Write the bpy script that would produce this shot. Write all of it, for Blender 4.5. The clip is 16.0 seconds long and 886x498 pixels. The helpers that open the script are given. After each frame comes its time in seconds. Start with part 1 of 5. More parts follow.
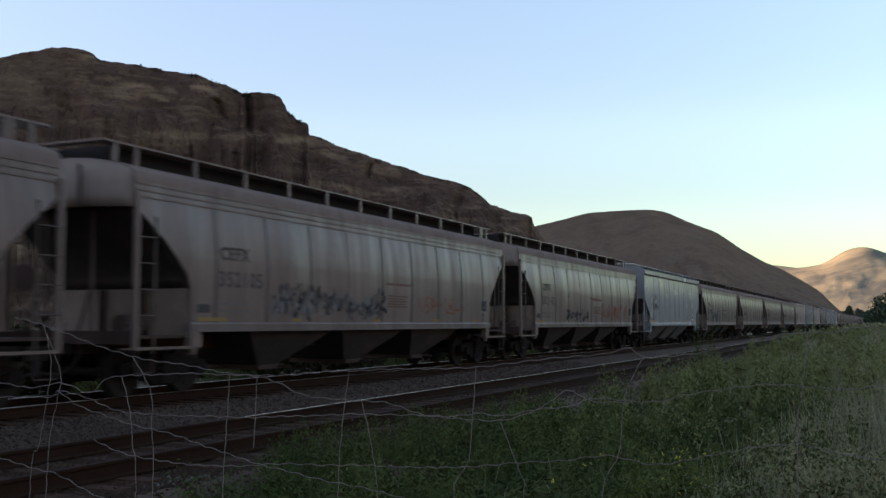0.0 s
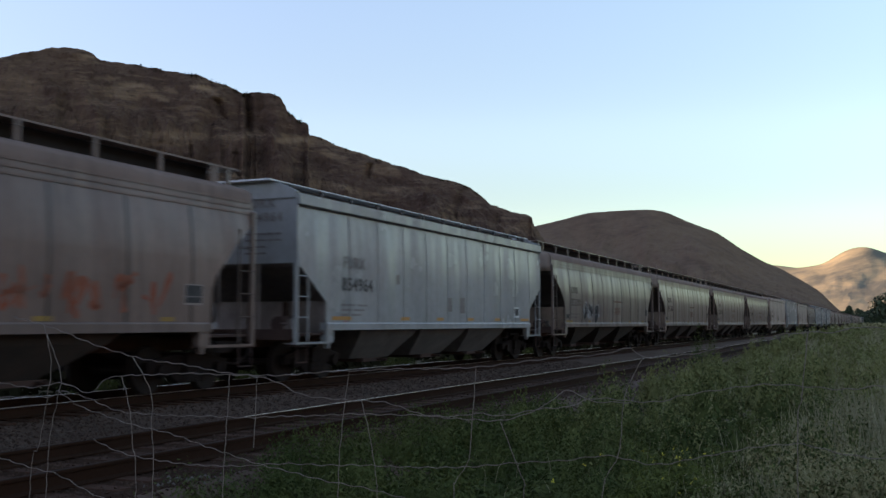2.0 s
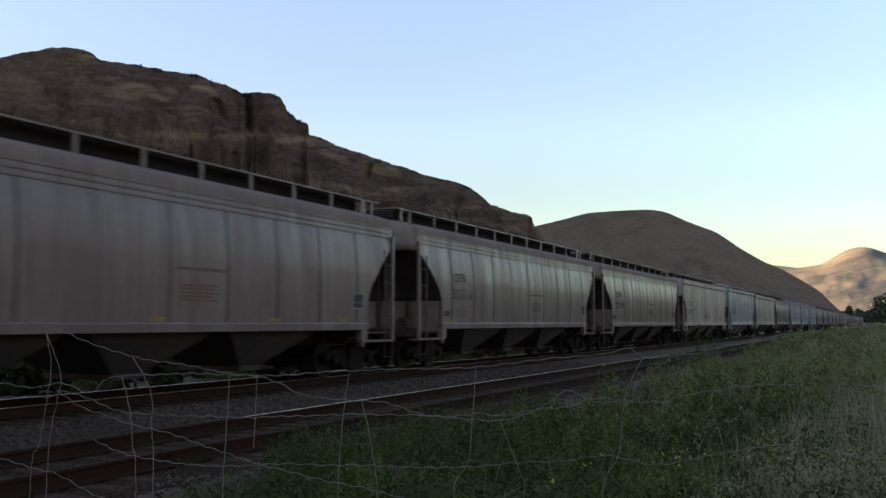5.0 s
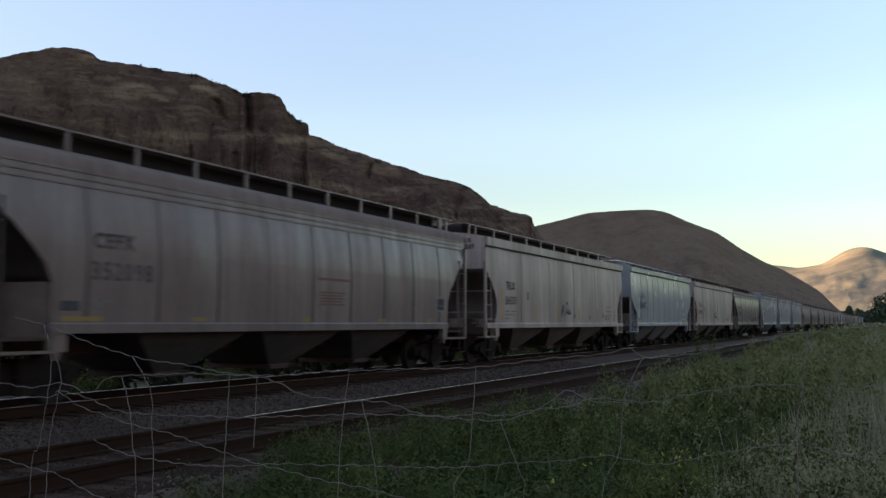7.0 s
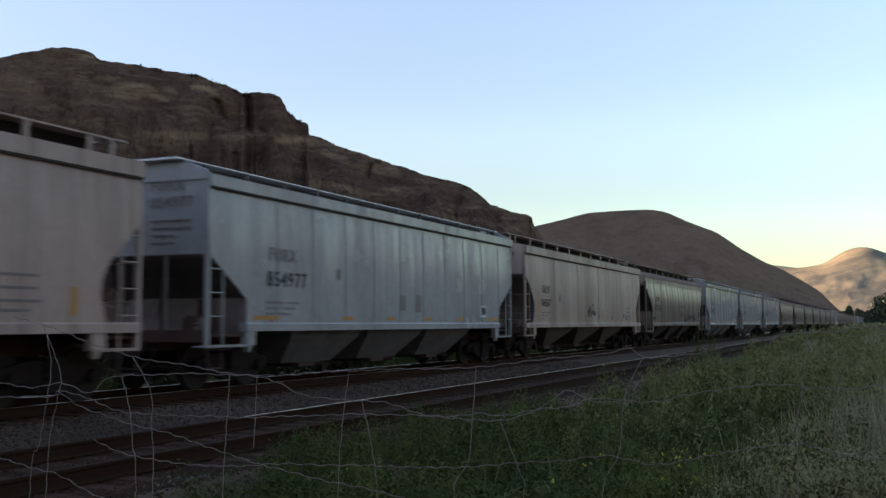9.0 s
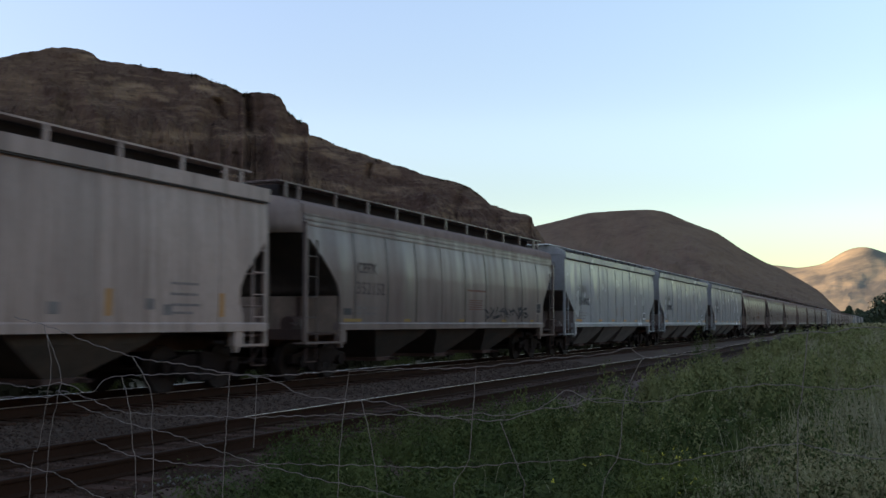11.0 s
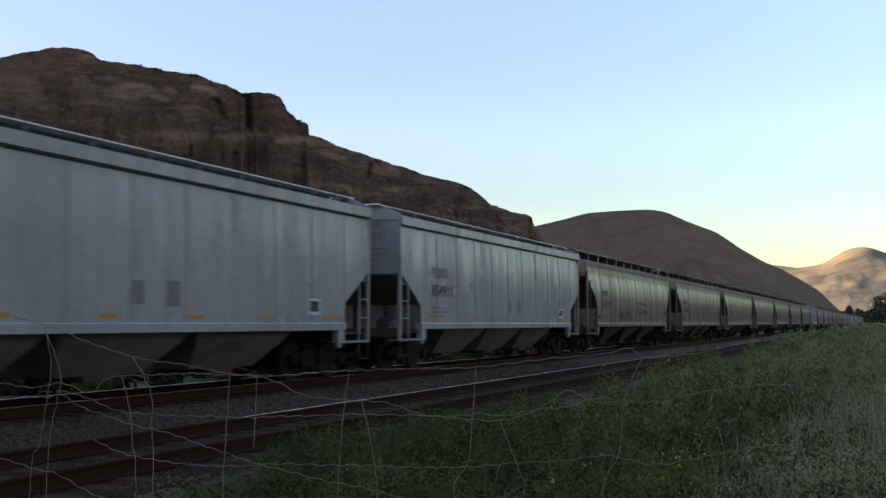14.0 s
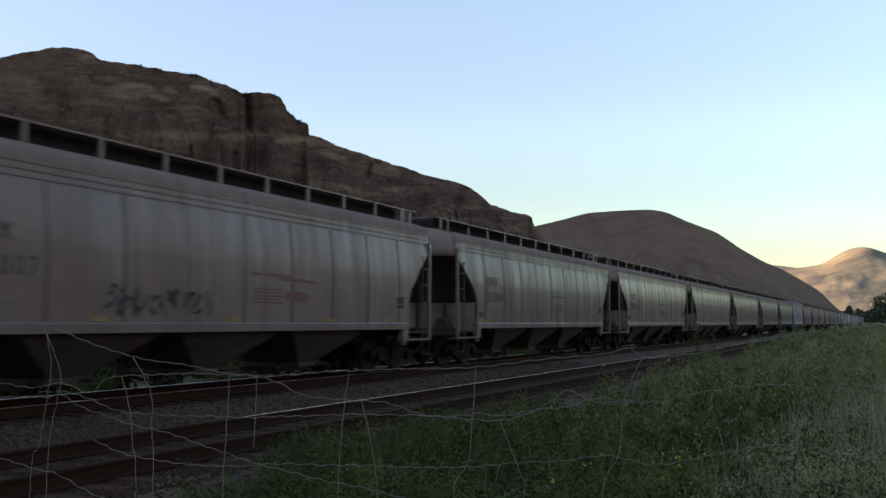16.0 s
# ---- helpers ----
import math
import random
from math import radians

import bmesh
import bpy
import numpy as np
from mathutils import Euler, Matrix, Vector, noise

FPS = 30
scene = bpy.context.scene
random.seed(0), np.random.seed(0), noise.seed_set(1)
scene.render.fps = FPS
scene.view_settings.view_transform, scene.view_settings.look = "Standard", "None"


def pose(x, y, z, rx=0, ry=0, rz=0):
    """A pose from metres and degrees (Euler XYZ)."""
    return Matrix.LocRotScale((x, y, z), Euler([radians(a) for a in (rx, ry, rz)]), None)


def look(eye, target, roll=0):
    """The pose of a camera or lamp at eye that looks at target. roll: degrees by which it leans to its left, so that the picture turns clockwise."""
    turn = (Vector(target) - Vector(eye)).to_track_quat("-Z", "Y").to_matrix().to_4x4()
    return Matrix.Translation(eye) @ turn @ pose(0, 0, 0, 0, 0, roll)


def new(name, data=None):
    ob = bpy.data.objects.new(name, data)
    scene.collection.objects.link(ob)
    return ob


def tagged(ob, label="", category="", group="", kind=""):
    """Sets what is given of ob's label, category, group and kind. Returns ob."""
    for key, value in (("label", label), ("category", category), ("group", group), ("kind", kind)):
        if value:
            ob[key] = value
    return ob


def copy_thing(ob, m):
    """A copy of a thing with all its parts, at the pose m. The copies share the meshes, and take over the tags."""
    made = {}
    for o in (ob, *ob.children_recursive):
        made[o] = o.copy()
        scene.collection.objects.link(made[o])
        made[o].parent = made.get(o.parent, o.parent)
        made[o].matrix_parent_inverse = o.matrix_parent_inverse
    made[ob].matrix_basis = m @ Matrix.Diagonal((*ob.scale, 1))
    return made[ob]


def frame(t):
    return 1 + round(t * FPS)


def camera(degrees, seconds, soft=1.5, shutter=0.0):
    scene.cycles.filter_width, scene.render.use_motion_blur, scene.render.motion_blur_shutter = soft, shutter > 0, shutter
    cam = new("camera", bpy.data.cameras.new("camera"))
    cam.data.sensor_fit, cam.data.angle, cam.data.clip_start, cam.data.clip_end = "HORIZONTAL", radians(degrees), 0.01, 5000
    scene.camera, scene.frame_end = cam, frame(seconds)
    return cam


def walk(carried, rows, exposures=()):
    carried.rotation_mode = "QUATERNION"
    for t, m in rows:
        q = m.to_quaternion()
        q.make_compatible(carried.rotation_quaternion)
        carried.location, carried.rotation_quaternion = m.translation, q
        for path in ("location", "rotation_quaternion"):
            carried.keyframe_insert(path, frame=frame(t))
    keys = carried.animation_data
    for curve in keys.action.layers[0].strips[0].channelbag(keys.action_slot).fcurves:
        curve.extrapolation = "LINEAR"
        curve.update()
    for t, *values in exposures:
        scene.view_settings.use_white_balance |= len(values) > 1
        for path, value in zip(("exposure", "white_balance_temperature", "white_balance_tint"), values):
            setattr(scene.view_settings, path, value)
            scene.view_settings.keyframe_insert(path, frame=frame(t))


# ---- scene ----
# The camera stands still beside the line, on the field side of a wire fence.
# z = 0 is the top of the rails; +y runs along the track, away from the camera.
SECONDS = 16.0
FOV, TURN, TILT, EYE_Z = 47.46, 23.7, 4.2, 1.36
SPEED = 17.85
EXPOSURE, KELVIN, TINT = 1.69, 8030, 20
cam = camera(FOV, SECONDS, soft=1.5, shutter=0.3)
CAM_POSE = pose(0, 0, EYE_Z, 90 + TILT, 0, TURN)
walk(cam, [(0.0, CAM_POSE), (SECONDS, CAM_POSE)], exposures=[(0.0, EXPOSURE, KELVIN, TINT), (SECONDS, EXPOSURE, KELVIN, TINT)])

# ---- light: low sun; the added west ridge keeps the valley floor in shade ----
SUN_EL, SUN_AZ = 8.0, 240.0        # degrees; azimuth clockwise from +y
HAZE = [(0.0, (0.475, 0.565, 0.42)), (0.05, (0.52, 0.60, 0.51)), (0.11, (0.65, 0.67, 0.64)), (0.20, (0.85, 0.85, 0.84)), (0.34, (1.0, 1.0, 1.0))]
ROSY, CLEAR = (1.06, 0.97, 1.05), (0.985, 1.0, 0.985)
world = bpy.data.worlds.new("dusk_sky")
scene.world = world
world.use_nodes = True
wn, wl = world.node_tree.nodes, world.node_tree.links
sky = wn.new("ShaderNodeTexSky")
sky.sky_type, sky.sun_disc = "NISHITA", False
sky.sun_elevation, sky.sun_rotation = radians(SUN_EL), radians(SUN_AZ)
sky.altitude, sky.air_density, sky.dust_density, sky.ozone_density = 1000, 1.0, 0.18, 1.9
# the haze takes the glare off the horizon and leaves it pale yellow; the side towards the sun is rosier
view = wn.new("ShaderNodeTexCoord")
split = wn.new("ShaderNodeSeparateXYZ")
wl.new(view.outputs["Generated"], split.inputs[0])
haze = wn.new("ShaderNodeValToRGB")
haze.color_ramp.interpolation = "EASE"
for at, tone in HAZE:
    stop = haze.color_ramp.elements.new(at) if at > 0 else haze.color_ramp.elements[0]
    stop.color = (*tone, 1)
haze.color_ramp.elements[-1].color = (1, 1, 1, 1)
wl.new(split.outputs["Z"], haze.inputs[0])
across = wn.new("ShaderNodeVectorMath")
across.operation = "DOT_PRODUCT"
across.inputs[1].default_value = (math.sin(radians(66)), math.cos(radians(66)), 0)
wl.new(view.outputs["Generated"], across.inputs[0])
turn_to = wn.new("ShaderNodeMapRange")
turn_to.inputs[1].default_value, turn_to.inputs[2].default_value = -0.5, 0.5
wl.new(across.outputs["Value"], turn_to.inputs[0])


def sky_mix(mode, fac, a, b):
    node = wn.new("ShaderNodeMix")
    node.data_type, node.blend_type = "RGBA", mode
    for sock, v in ((node.inputs[0], fac), (node.inputs[6], a), (node.inputs[7], b)):
        if isinstance(v, float):
            sock.default_value = v
        elif isinstance(v, tuple):
            sock.default_value = (*v, 1)
        else:
            wl.new(v, sock)
    return node.outputs[2]


tint = sky_mix("MIX", turn_to.outputs[0], ROSY, CLEAR)
hazed = sky_mix("MULTIPLY", 1.0, sky.outputs[0], haze.outputs[0])
wl.new(sky_mix("MULTIPLY", 1.0, hazed, tint), wn["Background"].inputs[0])
wn["Background"].inputs[1].default_value = 0.15
sun_data = bpy.data.lights.new("sun", "SUN")
sun_data.energy, sun_data.angle, sun_data.color = 4.0, radians(0.5), (1.0, 0.79, 0.60)
sun = new("sun", sun_data)
az, el = radians(SUN_AZ), radians(SUN_EL)
to_sun = Vector((math.sin(az) * math.cos(el), math.cos(az) * math.cos(el), math.sin(el)))
sun.matrix_world = look(to_sun * 100, (0, 0, 0))


# ---- materials ----
def material(name, base, second=None, rough=0.8, metal=0.0, grain=12.0, patch=1.2, amount=0.6, bump=0.2, streak=0.0,
             streak_colour=(0.05, 0.035, 0.025), island=0.0, per_object=0.0, gloss_var=0.1, spec=0.5, patch_range=(0.35, 0.7), dents=0.0):
    """A surface with a grain, larger patches, and, where streak is set, dirt run down in upright streaks."""
    m = bpy.data.materials.new(name)
    m.use_nodes = True
    n, l = m.node_tree.nodes, m.node_tree.links
    b = n["Principled BSDF"]
    tc = n.new("ShaderNodeTexCoord")

    def nz(scale, detail=4.0, vec=None, rough_=0.6):
        t = n.new("ShaderNodeTexNoise")
        t.inputs["Scale"].default_value, t.inputs["Detail"].default_value = scale, detail
        t.inputs["Roughness"].default_value = rough_
        l.new(vec or tc.outputs["Object"], t.inputs["Vector"])
        return t.outputs["Fac"]

    def ramp(fac, lo, hi):
        r = n.new("ShaderNodeMapRange")
        r.inputs[1].default_value, r.inputs[2].default_value = lo, hi
        l.new(fac, r.inputs[0])
        return r.outputs[0]

    def mix(fac, a, c, mode="MIX"):
        x = n.new("ShaderNodeMix")
        x.data_type, x.blend_type = "RGBA", mode
        for sock, v in ((x.inputs[0], fac), (x.inputs[6], a), (x.inputs[7], c)):
            if isinstance(v, (int, float)):
                sock.default_value = v
            elif isinstance(v, tuple):
                sock.default_value = (*v[:3], 1)
            else:
                l.new(v, sock)
        return x.outputs[2]

    def scaled(fac, k):
        x = n.new("ShaderNodeMath")
        x.operation = "MULTIPLY"
        l.new(fac, x.inputs[0])
        x.inputs[1].default_value = k
        return x.outputs[0]

    second = second or tuple(c * 0.6 for c in base)
    g, p = nz(grain), nz(patch, 3.0)
    col = mix(scaled(ramp(p, *patch_range), amount), base, second)
    dark = tuple(c * 0.55 for c in base)
    col = mix(scaled(ramp(g, 0.45, 0.8), amount * 0.6), col, dark)
    if streak:
        mp = n.new("ShaderNodeMapping")
        mp.inputs["Scale"].default_value = (1, 1, 0.06)
        l.new(tc.outputs["Object"], mp.inputs["Vector"])
        s = nz(5.0, 5.0, mp.outputs[0])
        col = mix(scaled(ramp(s, 0.5, 0.75), streak), col, streak_colour)
        s2 = nz(1.3, 4.0, mp.outputs[0])
        col = mix(scaled(ramp(s2, 0.47, 0.64), streak * 0.7), col, tuple(c * 0.5 for c in base))
        if streak > 0.6:
            s3 = nz(0.42, 3.0, mp.outputs[0])
            col = mix(scaled(ramp(s3, 0.53, 0.62), 0.6), col, tuple(c * 1.3 for c in streak_colour))
    if island or per_object:
        src = n.new("ShaderNodeNewGeometry").outputs["Random Per Island"] if island else n.new("ShaderNodeObjectInfo").outputs["Random"]
        col = mix(scaled(src, island or per_object), col, second)
    l.new(col, b.inputs["Base Color"])
    rr = n.new("ShaderNodeMapRange")
    rr.inputs[3].default_value, rr.inputs[4].default_value = max(0.05, rough - gloss_var), min(1.0, rough + gloss_var)
    l.new(p, rr.inputs[0])
    l.new(rr.outputs[0], b.inputs["Roughness"])
    b.inputs["Metallic"].default_value = metal
    b.inputs["Specular IOR Level"].default_value = spec
    if bump:
        bp = n.new("ShaderNodeBump")
        bp.inputs["Strength"].default_value, bp.inputs["Distance"].default_value = bump, 0.02
        l.new(g, bp.inputs["Height"])
        l.new(bp.outputs[0], b.inputs["Normal"])
        if dents:
            # plates a little buckled, in upright waves
            wave = n.new("ShaderNodeMapping")
            wave.inputs["Scale"].default_value = (1, 1, 0.22)
            l.new(tc.outputs["Object"], wave.inputs["Vector"])
            buckle = n.new("ShaderNodeBump")
            buckle.inputs["Strength"].default_value, buckle.inputs["Distance"].default_value = 1.0, dents
            l.new(nz(0.6, 2.0, wave.outputs[0], 0.5), buckle.inputs["Height"])
            l.new(buckle.outputs[0], bp.inputs["Normal"])
    return m


M = {}
M["grey"] = material("weathered_grey_paint", (0.240, 0.160, 0.133), (0.168, 0.108, 0.087), spec=0.24, rough=0.31, gloss_var=0.06, grain=7, patch=0.45, amount=0.6, bump=0.03, streak=0.45, dents=0.2)
M["beige"] = material("weathered_beige_paint", (0.44, 0.312, 0.255), (0.32, 0.217, 0.174), spec=0.25, rough=0.42, dents=0.12, grain=9, patch=0.45, amount=0.6, bump=0.05, streak=0.7, streak_colour=(0.12, 0.075, 0.055))
# end sheets paler than the sides: brighter sky light is put into their colour
M["end_pale"] = material("sky_lit_end_paint", (0.36, 0.262, 0.208), (0.25, 0.172, 0.135), spec=0.2, rough=0.6, grain=7, patch=0.8, amount=0.5, bump=0.05, streak=0.3)
M["end_beige"] = material("sky_lit_beige_end_paint", (0.58, 0.43, 0.355), (0.42, 0.30, 0.24), spec=0.2, rough=0.6, grain=7, patch=0.8, amount=0.5, bump=0.05, streak=0.5)
M["tape_dull"] = material("dirty_yellow_tape", (0.36, 0.20, 0.04), (0.20, 0.13, 0.06), rough=0.7, grain=12, bump=0)
M["bluegrey"] = material("pale_blue_grey_paint", (0.335, 0.328, 0.318), (0.245, 0.236, 0.226), spec=0.36, rough=0.26, gloss_var=0.06, dents=0.2, grain=5, patch=0.8, amount=0.65, bump=0.04, streak=0.25,
                         streak_colour=(0.16, 0.14, 0.12))
M["tan"] = material("grimy_brown_grey_paint", (0.202, 0.143, 0.122), (0.140, 0.095, 0.080), spec=0.18, rough=0.32, gloss_var=0.06, dents=0.2, grain=9, patch=0.5, amount=0.6, bump=0.05, streak=0.4)
M["under"] = material("grimy_underframe_paint", (0.090, 0.052, 0.042), (0.046, 0.026, 0.021), spec=0.2, rough=0.85, grain=14, patch=1.5, bump=0.15, streak=0.3)
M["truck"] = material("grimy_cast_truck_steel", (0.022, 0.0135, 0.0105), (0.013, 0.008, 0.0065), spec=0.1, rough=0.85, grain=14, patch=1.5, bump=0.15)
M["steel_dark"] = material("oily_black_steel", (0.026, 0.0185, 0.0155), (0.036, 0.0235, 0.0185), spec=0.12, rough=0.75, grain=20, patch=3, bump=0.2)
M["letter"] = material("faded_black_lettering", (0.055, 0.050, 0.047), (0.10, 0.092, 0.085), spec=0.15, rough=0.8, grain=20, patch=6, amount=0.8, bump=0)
M["letter_worn"] = material("worn_brown_black_lettering", (0.085, 0.063, 0.055), (0.12, 0.09, 0.08), spec=0.15, rough=0.8, grain=20, patch=4, amount=0.9, bump=0)
M["orange"] = material("reflective_orange_tape", (0.46, 0.19, 0.035), (0.36, 0.17, 0.045), rough=0.6, grain=20, bump=0)
M["rail_top"] = material("polished_rail_head", (0.97, 0.83, 0.70), (0.84, 0.71, 0.59), rough=0.40, gloss_var=0.02, metal=1.0, grain=30, patch=2, amount=0.3, bump=0.02)
M["rail_dull"] = material("dull_brown_rail_head", (0.04, 0.025, 0.019), (0.025, 0.016, 0.012), rough=0.75, metal=0.0, spec=0.2, grain=30, patch=2, bump=0.05)
M["rail_side"] = material("rusty_rail_side", (0.036, 0.0155, 0.0085), (0.024, 0.0105, 0.006), spec=0.08, rough=0.85, grain=25, bump=0.2)
M["tie"] = material("weathered_creosote_timber", (0.076, 0.034, 0.020), (0.042, 0.019, 0.0115), spec=0.15, rough=0.9, grain=18, patch=2.0, bump=0.4, per_object=0.5)
M["ballast"] = material("grey_basalt_ballast", (0.120, 0.075, 0.055), (0.064, 0.039, 0.028), spec=0.1, rough=0.95, grain=16, patch=0.6, amount=0.8, bump=0.8)
M["fouled"] = material("oily_fouled_ballast", (0.048, 0.024, 0.0145), (0.027, 0.0135, 0.0085), spec=0.05, rough=0.95, grain=16, patch=1.2, bump=0.8)
M["stone"] = material("crushed_basalt_stone", (0.092, 0.052, 0.035), (0.036, 0.019, 0.012), spec=0.15, rough=0.9, grain=30, patch=5, bump=0.3, island=0.9)
M["stone_pale"] = material("pale_crushed_basalt_stone", (0.140, 0.098, 0.078), (0.055, 0.036, 0.028), spec=0.15, rough=0.9, grain=30, patch=5, bump=0.3, island=0.8)
M["pale_stone"] = material("pale_broken_stone", (0.19, 0.165, 0.15), (0.08, 0.065, 0.055), spec=0.2, rough=0.9, grain=20, patch=6, bump=0.2, island=0.7)
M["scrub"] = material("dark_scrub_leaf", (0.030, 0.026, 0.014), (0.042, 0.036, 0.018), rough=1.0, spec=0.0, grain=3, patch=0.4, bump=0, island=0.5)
M["earth"] = material("dry_earth_and_litter", (0.16, 0.125, 0.08), (0.085, 0.08, 0.042), spec=0.05, rough=0.97, grain=6, patch=0.35, amount=0.9, bump=0.6)
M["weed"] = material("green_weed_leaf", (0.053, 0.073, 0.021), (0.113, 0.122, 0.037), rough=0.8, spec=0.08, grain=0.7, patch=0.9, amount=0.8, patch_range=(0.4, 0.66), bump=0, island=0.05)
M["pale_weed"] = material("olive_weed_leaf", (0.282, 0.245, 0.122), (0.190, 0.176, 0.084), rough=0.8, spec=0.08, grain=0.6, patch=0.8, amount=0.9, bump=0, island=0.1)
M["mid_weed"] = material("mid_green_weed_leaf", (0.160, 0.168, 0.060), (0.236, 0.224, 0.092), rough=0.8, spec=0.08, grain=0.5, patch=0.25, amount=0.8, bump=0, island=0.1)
M["bloom"] = material("yellow_green_weed_leaf", (0.112, 0.130, 0.030), (0.078, 0.105, 0.028), rough=0.8, spec=0.08, grain=0.7, patch=1.5, bump=0, island=0.2)
M["straw"] = material("dry_grass_stem", (0.34, 0.295, 0.178), (0.23, 0.205, 0.112), spec=0.2, rough=0.8, grain=3, patch=0.5, bump=0, island=0.6)
M["flower"] = material("yellow_flower", (0.5, 0.42, 0.03), rough=0.7, bump=0)
M["wire"] = material("dull_galvanised_wire", (0.25, 0.188, 0.152), (0.15, 0.11, 0.09), rough=0.6, metal=0.0, spec=0.3, grain=60, patch=8, bump=0.1)
M["tree_leaf"] = material("dark_tree_leaf", (0.03, 0.05, 0.018), (0.05, 0.07, 0.02), rough=0.7, grain=2, patch=0.4, bump=0, island=0.6)
M["bush"] = material("bright_bush_leaf", (0.085, 0.092, 0.024), (0.055, 0.066, 0.02), spec=0.05, rough=0.8, grain=0.7, patch=0.5, bump=0, island=0.5)
M["bark"] = material("dark_bark", (0.07, 0.05, 0.035), rough=0.95, grain=15, bump=0.5)


# ---- mesh helpers ----
def part(name, bm, mat, parent=None, label="", smooth=False):
    me = bpy.data.meshes.new(name)
    bm.to_mesh(me)
    bm.free()
    me.materials.append(mat)
    if smooth:
        me.polygons.foreach_set("use_smooth", [True] * len(me.polygons))
    ob = new(name, me)
    if parent:
        ob.parent = parent
    if label:
        tagged(ob, label)
    return ob


def box(bm, x0, x1, y0, y1, z0, z1):
    v = [bm.verts.new((x, y, z)) for z in (z0, z1) for y in (y0, y1) for x in (x0, x1)]
    for f in ((0, 2, 3, 1), (4, 5, 7, 6), (0, 1, 5, 4), (2, 6, 7, 3), (1, 3, 7, 5), (0, 4, 6, 2)):
        bm.faces.new([v[i] for i in f])


def prism(bm, poly, axis, a, b):
    """A polygon in the two other axes (in xyz order), drawn out along the axis from a to b."""
    def at(p, d):
        c = list(p)
        c.insert(axis, d)
        return bm.verts.new(c)
    r0, r1 = [at(p, a) for p in poly], [at(p, b) for p in poly]
    n = len(poly)
    bm.faces.new(r0[::-1]), bm.faces.new(r1)
    for i in range(n):
        bm.faces.new((r0[i], r0[(i + 1) % n], r1[(i + 1) % n], r1[i]))


def tube(bm, pts, r, sides=6, r_end=None):
    rings = []
    for i, p in enumerate(pts):
        p = Vector(p)
        d = (Vector(pts[min(i + 1, len(pts) - 1)]) - Vector(pts[max(i - 1, 0)])).normalized()
        u = d.cross(Vector((0, 0, 1)) if abs(d.z) < 0.9 else Vector((1, 0, 0))).normalized()
        w = d.cross(u)
        rr = r if r_end is None else r + (r_end - r) * i / max(1, len(pts) - 1)
        rings.append([bm.verts.new(p + (u * math.cos(k * math.tau / sides) + w * math.sin(k * math.tau / sides)) * rr) for k in range(sides)])
    for a, b in zip(rings, rings[1:]):
        for k in range(sides):
            bm.faces.new((a[k], a[(k + 1) % sides], b[(k + 1) % sides], b[k]))
    bm.faces.new(rings[0][::-1]), bm.faces.new(rings[-1])


def disc(bm, y, z, r, x0, x1, sides=24):
    prism(bm, [(y + r * math.cos(k * math.tau / sides), z + r * math.sin(k * math.tau / sides)) for k in range(sides)], 0, x0, x1)


def lerp_table(x, xs, ys):
    return float(np.interp(x, xs, ys))


# ---- land ----
NEAR_SIDE = -12.10                  # the train's near side
TRAIN_X, SIDING_X = -13.72, -7.84   # centre lines of the two tracks


def ground_z(x, y):
    """The valley floor: level beside the line, rising a little along the fence side farther on."""
    z = -0.62
    if x > SIDING_X:
        side = min(1.0, max(0.0, (x - SIDING_X - 2.6) / 2.6))
        z += side * (0.14 + 0.9 * min(1.0, max(0.0, (y - 16.0) / 75.0)))
    if x < TRAIN_X - 6:
        z -= 0.2 * min(1.0, (TRAIN_X - 6 - x) / 10)
    return z + 0.06 * noise.noise(Vector((x * 0.35, y * 0.35, 0)))


def make_ground():
    def axis(fine0, fine1, step, far):
        a = list(np.arange(fine0, fine1 + 0.01, step))
        d = step
        while a[-1] < far:
            d *= 1.35
            a.append(a[-1] + d)
        d = step
        while a[0] > -far:
            d *= 1.35
            a.insert(0, a[0] - d)
        return a
    xs, ys = axis(-26, 10, 0.6, 4500), axis(0, 130, 1.0, 4500)
    verts = [(x, y, ground_z(x, y)) for y in ys for x in xs]
    n = len(xs)
    faces = [(j * n + i, j * n + i + 1, (j + 1) * n + i + 1, (j + 1) * n + i) for j in range(len(ys) - 1) for i in range(n - 1)]
    me = bpy.data.meshes.new("ground")
    me.from_pydata(verts, [], faces)
    me.materials.append(M["earth"])
    return tagged(new("ground", me), "dry earth and litter of the valley floor", "ground", kind="structure")


